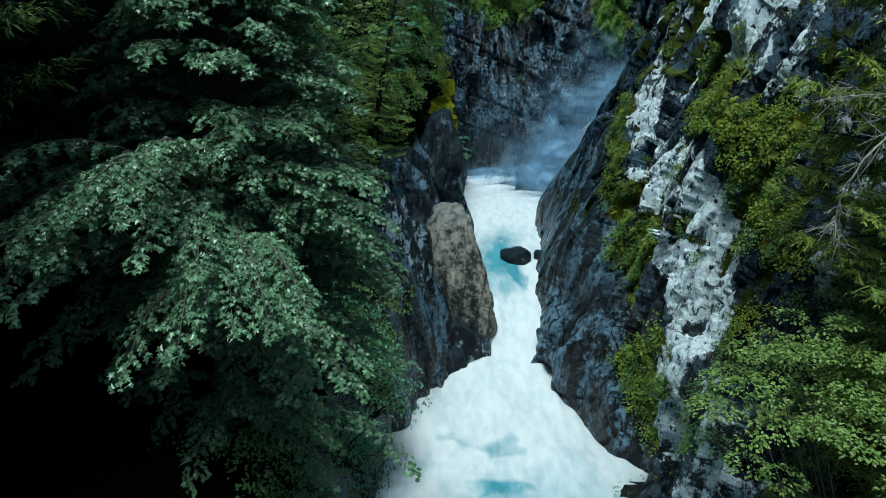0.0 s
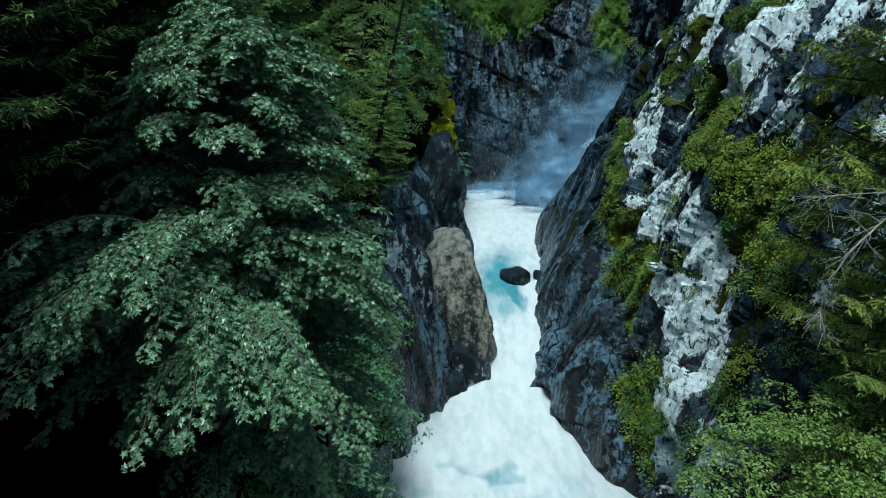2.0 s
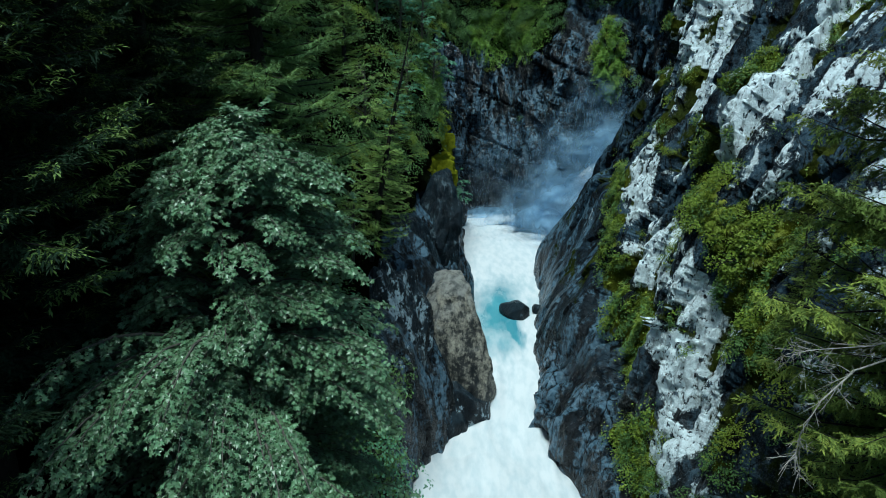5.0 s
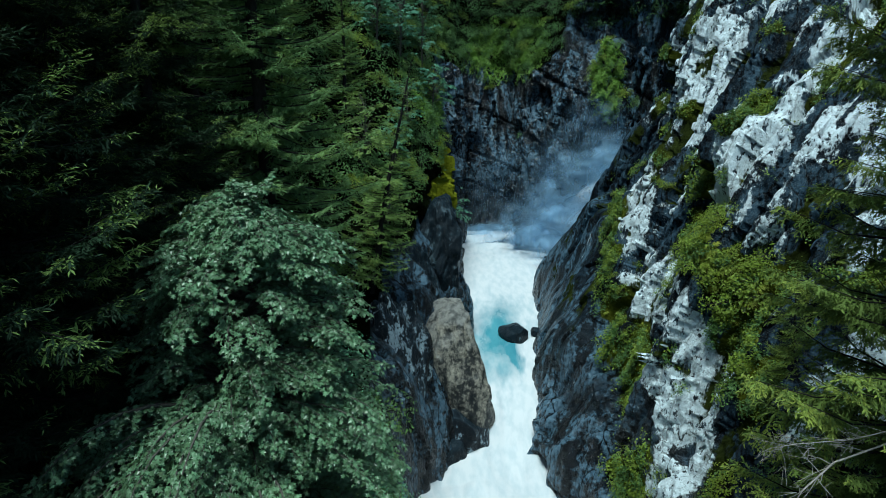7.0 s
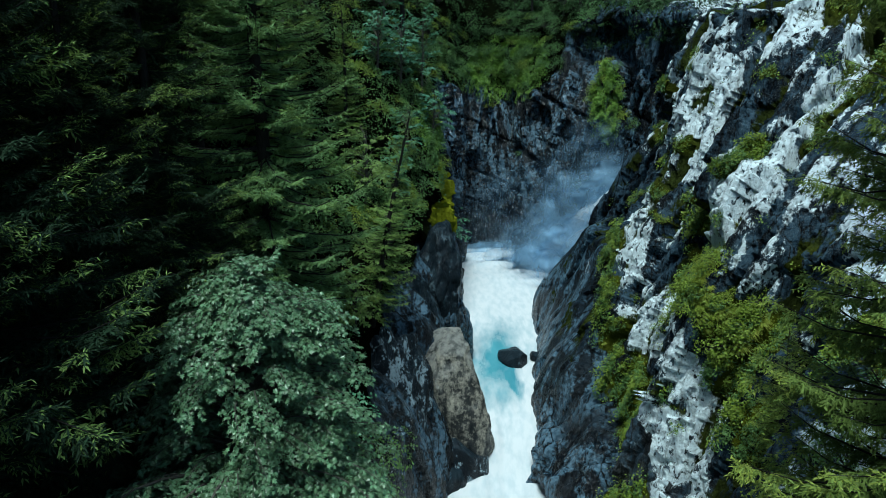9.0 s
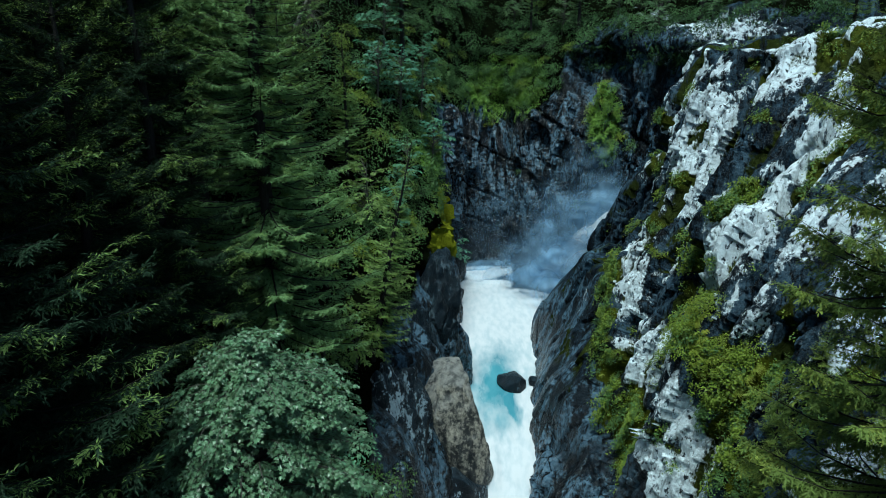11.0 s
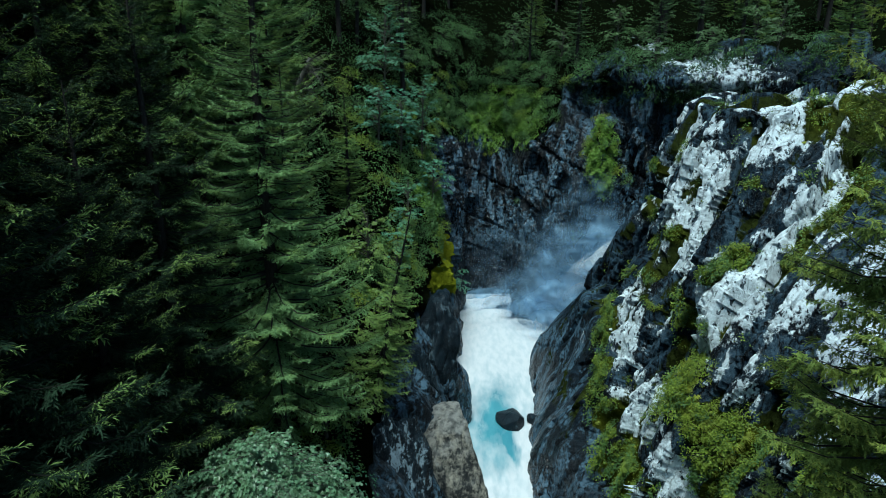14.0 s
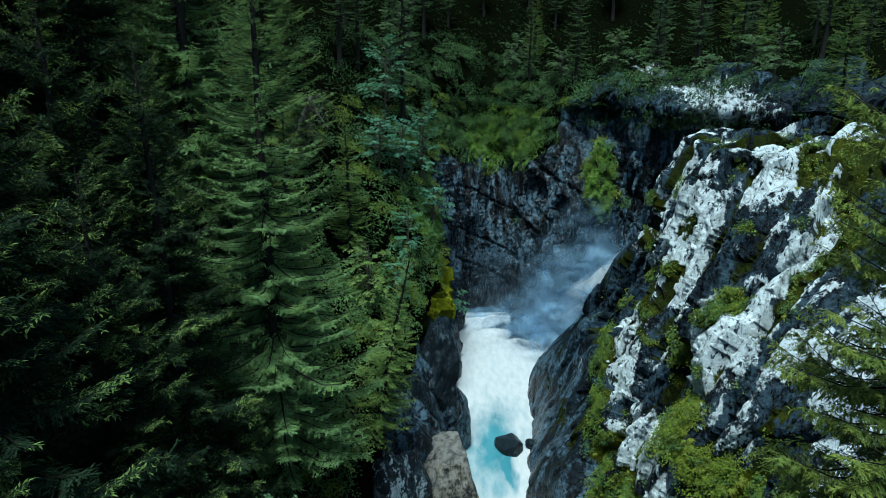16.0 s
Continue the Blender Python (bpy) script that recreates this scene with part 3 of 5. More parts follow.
wall_r = dents(wall_r, out_r, [(7.8, 42.4, 3.0, 2.4, 1.5, 1.9, -1.3), (6.2, 44.9, 4.2, 1.5, 1.6, 1.6, -0.6), (7.4, 44.8, 7.0, 2.4, 3.0, 2.0, 0.6), (9.0, 40.2, 4.5, 1.6, 2.0, 3.2, 0.7), (11.8, 28.5, 10.6, 2.6, 3.0, 2.2, 1.2), (17.6, 37.2, 28.6, 2.6, 2.6, 2.8, 1.0), (16.8, 36.8, 24.6, 2.2, 3.4, 1.8, -1.0)])
ribs_r = fbm(np.stack([*arcs(gr), 0 * X], -1) * np.array([1, 0.35, 1]), 3.2, 4, 21)
pale = np.maximum(smooth(1.5, 4.0, Z - line_r) * smooth(60, 54, Y), smooth(26, 30, Z))
VEG_R = [(16.2, 36, 22.3, 2.4, 3.2, 3.4), (16.9, 32, 20.5, 3.2, 3.6, 4.2), (16.6, 28.5, 17.5, 3, 4, 4.2), (12.8, 48, 14.5, 2.2, 3.2, 4.6), (12.2, 41, 12.4, 1.8, 2.2, 3.4), (12.3, 38, 9.4, 1.8, 2.2, 3.0), (12.4, 34.8, 5.8, 1.8, 2.4, 2.6), (15.2, 34.5, 13.2, 1.8, 1.8, 4.0), (16.3, 42.5, 27, 1.8, 2.4, 2.6), (15.2, 52, 21, 2.2, 5, 4),
         (13.2, 32, 9.5, 2.6, 4.5, 2.2), (18.3, 44, 26, 2.2, 3, 2.2), (20, 27, 22, 4, 6, 4), (15.4, 61, 19.5, 2, 4.5, 2.2), (18.5, 38.5, 30.5, 1.5, 2.0, 2.5)]
strip_r = smooth(-0.8, 0.6, Z - line_r) * smooth(5.5, 3.2, Z - line_r) * smooth(28, 32, Y) * smooth(58, 52, Y)
veg_r = np.maximum(np.max([blob(gr, *b) for b in VEG_R], axis=0), 0.9 * strip_r)
PALE_R = [(13.9, 36, 19, 2.6, 3.5, 3.6), (13.6, 33.5, 17.5, 2.3, 3, 3.5), (13.3, 42, 19.5, 2.5, 4, 4), (14, 48, 21, 2.5, 4, 3.5), (13, 37, 17, 2.2, 3.5, 3.5), (14.3, 30.5, 16, 2, 2.6, 4.5), (14.4, 28.4, 13, 2, 2, 3), (12.6, 33, 14.5, 2, 3, 3), (17.6, 38.5, 28.8, 3, 3, 3.6), (18, 46, 31.5, 3, 5, 5), (20, 48.5, 37, 3.6, 5, 4.5), (22.5, 44, 38, 4, 4, 3.5), (15.2, 51.5, 23, 1.6, 3, 4)]
bright_r = np.max([blob(gr, *b) for b in PALE_R], axis=0)
veg_r = np.clip(veg_r + 0.8 * fbm(gr, 1.9, 4, 77) - 0.22, 0, 1) * smooth(-1.0, 1.0, Z - line_r)
lich_r = 0.03 + (0.35 + 0.10 * smooth(22, 14, Z)) * pale + 0.36 * ribs_r - 0.15 * smooth(0.05, 0.5, fbm(np.stack([*arcs(gr), 0 * X], -1) * np.array([1, 0.09, 1]), 0.9, 3, 23)) + 0.36 * np.clip(broke_r, -0.7, 0.7) * pale - 0.35 * veg_r + 0.08 * smooth(24, 30, Z) + 0.34 * bright_r * (1 - 0.7 * veg_r)
moss_r = 0.22 + 0.22 * smooth(0.0, 0.5, fbm(gr * np.array([1, 1, 0.7]), 4, 3, 31)) * smooth(9, 15, Z) + 0.55 * veg_r + 0.06 * smooth(37, 39, Z) + 0.03 * smooth(20, 27, Z) - 0.6 * np.clip(broke_r, -0.7, 0.7) * smooth(9, 14, Z)
soil_r = 0.5 * smooth(38.6, 39.4, Z) * smooth(28, 34, X) + 0.8 * smooth(26, 18, Y) * smooth(8, 14, Z)
right_wall = wall_object("cliff_right", "steep rock buttress with white lichen crusts and mossy ledges", wall_r,
                         {"lichen": lich_r, "moss": moss_r, "vivid": 0.35 * veg_r, "sheen_wash": smooth(-0.2, 0.2, relief_r), "soil": soil_r, "wet": 1 - smooth(8, 18, Z)}, False)

# the bed below all
bed = bpy.data.meshes.new("ground")
bed.from_pydata([(-900, -900, -1), (900, -900, -1), (900, 1200, -1), (-900, 1200, -1)], [], [(0, 1, 2, 3)])
bed.materials.append(ROCK)
tagged(new("ground", bed), "dark stony ground below the gorge", "ground", kind="structure")

from mathutils.bvhtree import BVHTree


def tree_of(g):
    h, w = g.shape[:2]
    i = np.arange(h - 1)[:, None] * w + np.arange(w - 1)[None, :]
    return BVHTree.FromPolygons(g.reshape(-1, 3).tolist(), np.stack([i, i + 1, i + w + 1, i + w], -1).reshape(-1, 4).tolist())


TREES = (tree_of(wall_l), tree_of(wall_r))


def ground_at(x, y):
    best = 0.0
    for t in TREES:
        hit = t.ray_cast(Vector((x, y, 120)), Vector((0, 0, -1)))[0]
        if hit:
            best = max(best, hit.z)
    return best


# ---- the river ----
def river():
    x, y = np.meshgrid(np.arange(-8, 16.01, 0.18), np.concatenate([np.arange(-40, 24, 1.0), np.arange(24, 88.01, 0.2)]))
    z = np.interp(y, [-40, 38, 41, 44.5, 47, 50, 52.5, 57, 66, 75, 88], [2.4, 2.5, 2.9, 3.9, 5.5, 6.7, 7.2, 7.7, 9.1, 10.1, 10.8])
    p = np.stack([x, y * 0.6, np.zeros_like(x)], -1)
    rough = np.interp(y, [-40, 26, 34, 40, 48, 54, 62, 70, 88], [0.2, 0.25, 0.6, 0.8, 0.7, 0.2, 0.14, 0.12, 0.12])
    f1, f2, idr, off = cells(p + 0.4 * np.stack([fbm(p, 1.5, 3, 4), fbm(p, 1.5, 3, 5), 0 * x], -1), 1.5, 8)
    z = z + rough * (0.5 * fbm(p * np.array([1, 0.6, 1]), 2.6, 3, 2) + 0.25 * (0.6 - f1))
    foam = np.interp(y, [-40, 26, 31, 36, 46, 49, 52, 58, 62, 66, 70], [0.5, 0.5, 0.75, 0.95, 0.95, 0.82, 0.48, 0.36, 0.62, 0.9, 1.0])
    foam = foam + 0.5 * fbm(np.stack([x, y * 0.35, 0 * x], -1), 3.0, 4, 14) * (1 - foam) + 0.4 * smooth(5.5, 8.5, x) * smooth(58, 54, y) * smooth(47, 50, y)
    drift = np.stack([x + 0.9 * fbm(p, 2.0, 3, 33), y + 1.2 * fbm(p, 3.0, 3, 34), 0 * x], -1)
    foam = foam - 0.38 * smooth(0, 1, blob(drift, 6.4, 53.6, 0, 1.3, 4.2, 1)) * smooth(-0.5, 0.2, fbm(np.stack([x, y * 0.3, 0 * x], -1), 1.1, 4, 35)) - 0.1 * blob(drift, 5.4, 57.5, 0, 2.6, 4.5, 1)
    foam = foam - 0.42 * blob(drift, 2.6, 32.2, 0, 5.5, 3.2, 1) * smooth(-0.35, 0.5, fbm(np.stack([x * 0.5, y, 0 * x], -1), 1.6, 3, 36))
    foam = np.clip(foam, 0, 1)
    verts = np.stack([x, y, z], -1)
    h, w = x.shape
    i = np.arange(h - 1)[:, None] * w + np.arange(w - 1)[None, :]
    me = mesh_of("river", verts.reshape(-1, 3), np.stack([i, i + 1, i + w + 1, i + w], -1).reshape(-1, 4), WATER, True, {"foam": foam})
    tagged(new("river", me), "foaming white and turquoise river rushing through the gorge", "river", kind="structure")


def waterfall():
    s = np.linspace(0, 1, 130)
    keys = [0, 0.3, 0.55, 0.78, 0.92, 1]
    mid = np.stack([np.interp(s, keys, [44, 30, 22.5, 17, 12.5, 9.5]), np.interp(s, keys, [75, 75.3, 76.2, 78.2, 80, 81]), np.interp(s, keys, [29, 26, 23.2, 18.0, 12.2, 9.8])], -1)
    t = np.linspace(-1, 1, 44)
    g = mid[:, None, :] + t[None, :, None] * np.array([1.2, 4.6, 0])[None, None, :] * np.interp(s, [0, 0.5, 1], [0.7, 0.8, 1.3])[:, None, None]
    g[..., 2] += 0.35 * fbm(g * np.array([0.45, 1, 0.4]), 1.8, 5, 9) - (3.2 * np.clip(-t, 0, 1) ** 1.5 + 0.8 * np.clip(t, 0, 1) ** 2)[None, :]
    dens = 1.3 * smooth(0, 0.7, 1 - np.abs(t))[None, :] * smooth(-1.1, 0.1, fbm(g * np.array([0.5, 0.9, 0.5]), 2.6, 4, 19)) * np.interp(s, [0, 0.4, 0.6, 0.95], [0.6, 0.9, 1, 0])[:, None]
    i = np.arange(129)[:, None] * 44 + np.arange(43)[None, :]
    me = mesh_of("waterfall", g.reshape(-1, 3), np.stack([i, i + 1, i + 45, i + 44], -1).reshape(-1, 4), FALLING, True, {"veil": dens.ravel()})
    tagged(new("waterfall", me), "white waterfall pouring through the slot into the pool", "waterfall", kind="structure")


def spray():
    """Veils of drifting spray over the foot of the falls: wavy sheets whose density thins out to nothing at the rim."""
    k = 0
    for x, y, z, wide, high, turn, most in ((11.5, 83.5, 13.0, 6.0, 3.4, 8, 0.4), (13.0, 81.5, 14.5, 6.5, 5.2, -8, 0.5), (16.5, 79.5, 18.5, 5.0, 6.0, -18, 0.55), (19.0, 78.0, 21.5, 5.0, 5.5, -24, 0.55),
                                            (9.0, 82.0, 11.6, 8.0, 2.2, 0, 0.6), (14.5, 80.5, 17.0, 7.5, 7.5, 12, 0.34), (18.0, 79.0, 25.0, 6.0, 6.5, 0, 0.26), (12.0, 79.2, 12.4, 4.5, 2.6, -12, 0.5),
                                            (19.5, 73.2, 21.5, 6.5, 4.2, -8, 0.75), (14.0, 75.0, 15.5, 5.5, 4.4, -14, 0.7), (11.0, 76.0, 18.0, 12.0, 10.0, 0, 0.16), (14.5, 74.2, 14.5, 6.0, 5.0, -20, 0.6), (12.6, 72.6, 12.6, 4.2, 3.0, -20, 0.55), (5.0, 86.6, 11.3, 5.0, 1.3, 0, 0.9), (10.5, 79.5, 12.0, 4.0, 2.0, -25, 0.8), (15.5, 76.5, 17.2, 4.5, 3.0, -35, 0.8)):
        u, v = np.meshgrid(np.linspace(-1, 1, 70), np.linspace(-1, 1, 60))
        a = radians(turn)
        g = np.stack([x + wide * u * math.cos(a), y + wide * u * math.sin(a), z + high * v], -1)
        g[..., 1] += 1.2 * fbm(g, 4.0, 3, 70 + k)
        lean = u - 0.35 * v
        rim_ = np.clip(1 - np.sqrt(np.clip(lean, -1.4, 1.4) ** 2 + v ** 2), 0, 1)
        wisp = smooth(-0.75, 0.8, fbm(g * np.array([0.8, 1, 0.5]) + 3 * k, 3.2, 5, 90 + k))
        dens = 1.2 * most * smooth(0, 0.6, rim_) * (0.25 + 0.75 * wisp) * smooth(9.5, 10.8, g[..., 2])
        i = np.arange(59)[:, None] * 70 + np.arange(69)[None, :]
        me = mesh_of("spray", g.reshape(-1, 3), np.stack([i, i + 1, i + 71, i + 70], -1).reshape(-1, 4), SPRAY, True, {"veil": dens})
        tagged(new("spray", me), "pale veil of fine spray drifting over the falls", "water spray", "veils of spray", "stuff")
        k += 1


# ---- rocks in and beside the river ----
def rock(label, x, y, z, rx, ry, rz, turn, seed, mat, cuts=26, rough=0.05, n=70, name="boulder", crisp=34):
    """A rounded block cut by flat faces, with worn edges."""
    r = np.random.default_rng(seed)
    a, b = np.meshgrid(np.linspace(0, 2 * math.pi, 2 * n, endpoint=False), np.linspace(0.02, math.pi - 0.02, n))
    d = np.stack([np.cos(a) * np.sin(b), np.sin(a) * np.sin(b), np.cos(b)], -1)
    faces = rand_dirs(cuts, r) * np.array([1, 1, 0.75])
    faces = unit(faces)
    far = r.uniform(0.72, 1.0, cuts)
    dot = np.einsum("ijk,fk->ijf", d, faces)
    cut = np.where(dot > 0.15, far / np.maximum(dot, 0.15), 9)
    rad = -np.log(np.exp(-crisp * cut).sum(-1) + np.exp(-crisp * 1.15)) / crisp
    p = d * rad[..., None] * np.array([rx, ry, rz])
    p = p * (1 + rough * fbm(p + seed, 1.3, 5, seed) + rough * facets(p * np.array([1, 1, 0.6]) + seed, 1.8, seed, 1.6, 2.6, 0.5, 0.05) + 0.5 * rough * facets(p + seed, 0.7, seed + 5, 0.7, 1.4, 0.3, 0.06))[..., None]
    h, w = a.shape
    i, j = np.meshgrid(np.arange(h - 1), np.arange(w), indexing="ij")
    f = np.stack([i * w + j, (i + 1) * w + j, (i + 1) * w + (j + 1) % w, i * w + (j + 1) % w], -1).reshape(-1, 4)
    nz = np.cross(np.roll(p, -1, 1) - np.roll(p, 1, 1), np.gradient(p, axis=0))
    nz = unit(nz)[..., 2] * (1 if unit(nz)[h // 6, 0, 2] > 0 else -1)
    me = mesh_of(name, p.reshape(-1, 3), f, mat, True, {"up_pale": smooth(0.1, 0.7, nz)})
    me.set_sharp_from_angle(angle=radians(40))
    ob = new(name, me)
    ob.matrix_basis = pose(x, y, z, 0, 0, turn)
    return tagged(ob, label, "rock")


river()
waterfall()
spray()
rock("dark wet boulder standing in the turquoise pool", 7.0, 57.2, 8.0, 1.7, 1.5, 1.15, 15, 3, ROCK_WET, 16, 0.04)
rock("small dark wet stone beside the river wall", 9.3, 57.5, 8.2, 0.7, 0.6, 0.5, 15, 6, ROCK_WET, 14, 0.04, 30)
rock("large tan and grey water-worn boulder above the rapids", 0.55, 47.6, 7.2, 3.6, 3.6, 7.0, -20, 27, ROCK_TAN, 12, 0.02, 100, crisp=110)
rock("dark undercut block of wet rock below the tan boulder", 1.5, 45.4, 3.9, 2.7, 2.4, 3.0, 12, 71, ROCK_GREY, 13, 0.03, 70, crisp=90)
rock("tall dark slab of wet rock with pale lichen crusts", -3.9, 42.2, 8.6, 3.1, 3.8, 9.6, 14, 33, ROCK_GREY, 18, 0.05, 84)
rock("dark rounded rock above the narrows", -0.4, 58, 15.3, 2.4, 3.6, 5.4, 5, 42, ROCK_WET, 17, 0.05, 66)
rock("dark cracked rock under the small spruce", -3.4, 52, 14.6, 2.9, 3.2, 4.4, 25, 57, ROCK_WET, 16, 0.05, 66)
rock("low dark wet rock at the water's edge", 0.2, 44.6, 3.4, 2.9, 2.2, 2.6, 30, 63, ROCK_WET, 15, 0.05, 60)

# ---- plants ----
def spruce(seed, height, radius, bare=0.1, gap=0.5, tips=0.25, droop=0.35, lush=1.0, grain=0.18, mats=None, fine_side=None, slim=1.0, short=0.42, wild=0.16, taper=0.75, spray=1.0, hang=0.0, loose=0.0, full=0.0):
    """A spruce: an Empty with trunk, limbs and a crown of layered sprays."""
    r = np.random.default_rng(seed)
    root = new("spruce_tree")
    zs = np.linspace(0, height, 9)
    trunk = [(np.stack([0.1 * np.sin(zs * 0.3 + seed), 0.1 * np.cos(zs * 0.23), zs], -1), 0.014 * height * (1 - zs / height) ** 0.8 + 0.015)]
    part("trunk", mesh_of("trunk", *tubes(trunk, 8), BARK), root)
    limbs, spines, P, W, U, S = [], [], [], [], [], []
    h = bare * height
    while h < height * 0.985:
        t = h / height
        n = 6 if t < 0.85 else 4
        for k in range(n):
            if r.random() < 0.1:
                continue
            a = r.random() * 6.283
            L = radius * (1 - t) ** taper * r.uniform(0.65, 1.12) * (0.6 + 0.4 * smooth(bare - 0.05, bare + 0.2, t)) + 0.25
            m = 7
            q = np.linspace(0, 1, m)
            rise = np.interp(t, [0, 0.6, 1], [-droop, -droop * 0.4, 0.5]) + r.normal() * 0.14
            out = np.array([math.cos(a), math.sin(a), 0])
            pts = np.array([0, 0, h + r.uniform(-0.2, 0.2)]) + (q * L)[:, None] * out + np.stack([0 * q, 0 * q, L * (rise * q + 0.28 * q ** 3)], -1)
            limbs.append((pts[::2], (0.012 * L * (1 - q) + 0.006)[::2]))
            d = unit(np.gradient(pts, axis=0))
            gr_ = grain if fine_side is None or (math.cos(a - fine_side) > 0.1 and t < 0.72) else grain * 4
            nb = int(max(4, L * 5.5 * (lush if gr_ == grain else 0.8)))
            for j in range(nb):
                u = 0.12 + 0.88 * (j + r.random()) / nb
                i = min(int(u * (m - 1)), m - 2)
                f = u * (m - 1) - i
                p0, dd = pts[i] * (1 - f) + pts[i + 1] * f, d[i]
                side = np.cross(dd, (0, 0, 1))
                bl = spray * (0.22 + 0.17 * L * ((1 - u) ** 0.7 * (1 - full) + full * 0.55)) * r.uniform(0.55, 1.3)
                for sgn in (-1, 1):
                    if r.random() < loose * 0.6:
                        continue
                    w = unit(dd * r.uniform(0.75 - loose, 0.75 + 0.6 * loose) + r.normal(size=3) * 0.5 * loose + sgn * side * r.uniform(0.6, 1.0) + np.array([0, 0, r.uniform(-0.45, 0.0) - hang]))
                    nn = max(2, int(bl / gr_))
                    fr = (np.arange(nn) + 0.3) / nn
                    sg = np.where(np.arange(nn) % 2, 1.0, -1.0)[:, None]
                    W.append(unit(w + sg * 0.6 * np.cross(w, (0, 0, 1)) + r.normal(size=(nn, 3)) * wild))
                    P.append(p0 + w * (bl * fr)[:, None])
                    U.append(np.concatenate([r.normal(size=(nn, 2)) * 0.25, np.ones((nn, 1))], 1))
                    S.append(bl * short * r.uniform(0.7, 1.2, nn) + 0.5 * gr_)
                    spines.append((p0, w, bl * 1.05))
        h += gap * r.uniform(0.75, 1.25)
    P, W, U, S = np.concatenate(P), np.concatenate(W), np.concatenate(U), np.concatenate(S)
    tagged(part("branchwork", mesh_of("branchwork", *tubes(limbs, 3), BARK), root), kind="stuff")
    v, f = leaves(P, W, U, S, BLADE if slim == 1 else BLADE * np.array([1, slim, 1]))
    ps, ws, ls = (np.array(c) for c in zip(*spines))
    v2, f2 = leaves(ps, ws, np.tile((0, 0, 1.0), (len(ps), 1)), ls, BLADE * np.array([1, 0.38, 1]))
    edge = np.hypot(P[:, 0], P[:, 1]) / (radius * np.clip(1 - P[:, 2] / height, 0, 1) ** taper + 0.3)
    mi = (0.5 + 0.75 * vnoise(P, 0.8, seed) + 0.2 * r.normal(size=len(P)) < tips * smooth(0.5, 0.9, edge)).astype(int)
    v, f = np.concatenate([v, v2]), np.concatenate([f, f2 + len(v)])
    mi = np.concatenate([mi, np.zeros(len(f2), int)])
    part("crown", mesh_of("crown", v, f, mats or [SPRUCE, SPRUCE_TIP], False, None, mi), root)
    return root


def clump_leaves(centres, radii, per, r, size, flat=0.6, hang=0.35):
    """Leaves on the upper shells of rounded clumps."""
    P, W, U = [], [], []
    for c, rad in zip(centres, radii):
        n = max(6, int(per * rad ** 2))
        d = rand_dirs(n, r)
        d[:, 2] = np.abs(d[:, 2]) * 1.1 - 0.25
        d = unit(d)
        P.append(c + d * rad * r.uniform(0.75, 1.05, (n, 1)) * np.array([1, 1, flat]))
        out = d * np.array([1, 1, 0.2])
        W.append(out + r.normal(size=(n, 3)) * 0.45 - np.array([0, 0, hang]))
        U.append(d * 0.6 + np.array([0, 0, 0.9]) + r.normal(size=(n, 3)) * 0.4)
    P, W, U = np.concatenate(P), np.concatenate(W), np.concatenate(U)
    return P, W, U, size * r.uniform(0.65, 1.25, len(P))


def bush(seed, radius, height, leaf, mat, per=260, name="shrub", lumps=14):
    """A shrub: stems that fork and uneven clumps of leaves."""
    r = np.random.default_rng(seed)
    root = new(name)
    c = []
    for _ in range(lumps):
        a, q = r.random() * 6.283, r.random() ** 0.5
        c.append((radius * 0.75 * q * math.cos(a), radius * 0.75 * q * math.sin(a), height * r.uniform(0.25, 0.85) * (1.05 - 0.45 * q)))
    c = np.array(c)
    rad = radius * r.uniform(0.22, 0.42, lumps)
    stems = [(np.array([(0, 0, -0.3), p * np.array([0.35, 0.35, 0.5]), p]), [0.03 * radius + 0.008, 0.02 * radius + 0.005, 0.004]) for p in c]
    part("stem", mesh_of("stem", *tubes(stems, 4), BARK), root)
    v, f = leaves(*clump_leaves(c, rad, per / (leaf / 0.09) ** 2, r, leaf), LEAF_SMALL)
    part("foliage", mesh_of("foliage", v, f, mat, False), root)
    return root


def tuft(seed, radius, n, mat, name="grass_tuft"):
    """A hanging tussock of long arching blades."""
    r = np.random.default_rng(seed)
    a = r.random(n) * 6.283
    L = radius * r.uniform(0.6, 1.2, n)
    out = np.stack([np.cos(a), np.sin(a), 0 * a], -1)
    base = out * 0.25 * radius * r.random((n, 1))
    k = 4
    wid = 0.018 + 0.01 * r.random(n)
    side = np.stack([-np.sin(a), np.cos(a), 0 * a], -1)
    rows = []
    lean = r.uniform(0.5, 1.1, n)
    for j in range(k):
        q = j / (k - 1)
        c = base + out * (L * lean * q)[:, None] + np.array([0, 0, 1.0]) * (L * (0.75 * q - 1.05 * lean * q ** 2))[:, None]
        w = (wid * (1 - 0.85 * q))[:, None] * side
        rows += [c - w, c + w]
    v = np.stack(rows, 1).reshape(-1, 3)
    i = np.arange(n)[:, None] * (2 * k)
    f = np.concatenate([np.stack([i[:, 0] + 2 * j, i[:, 0] + 2 * j + 1, i[:, 0] + 2 * j + 3, i[:, 0] + 2 * j + 2], -1) for j in range(k - 1)])
    return new(name, mesh_of(name, v, f, mat, False))


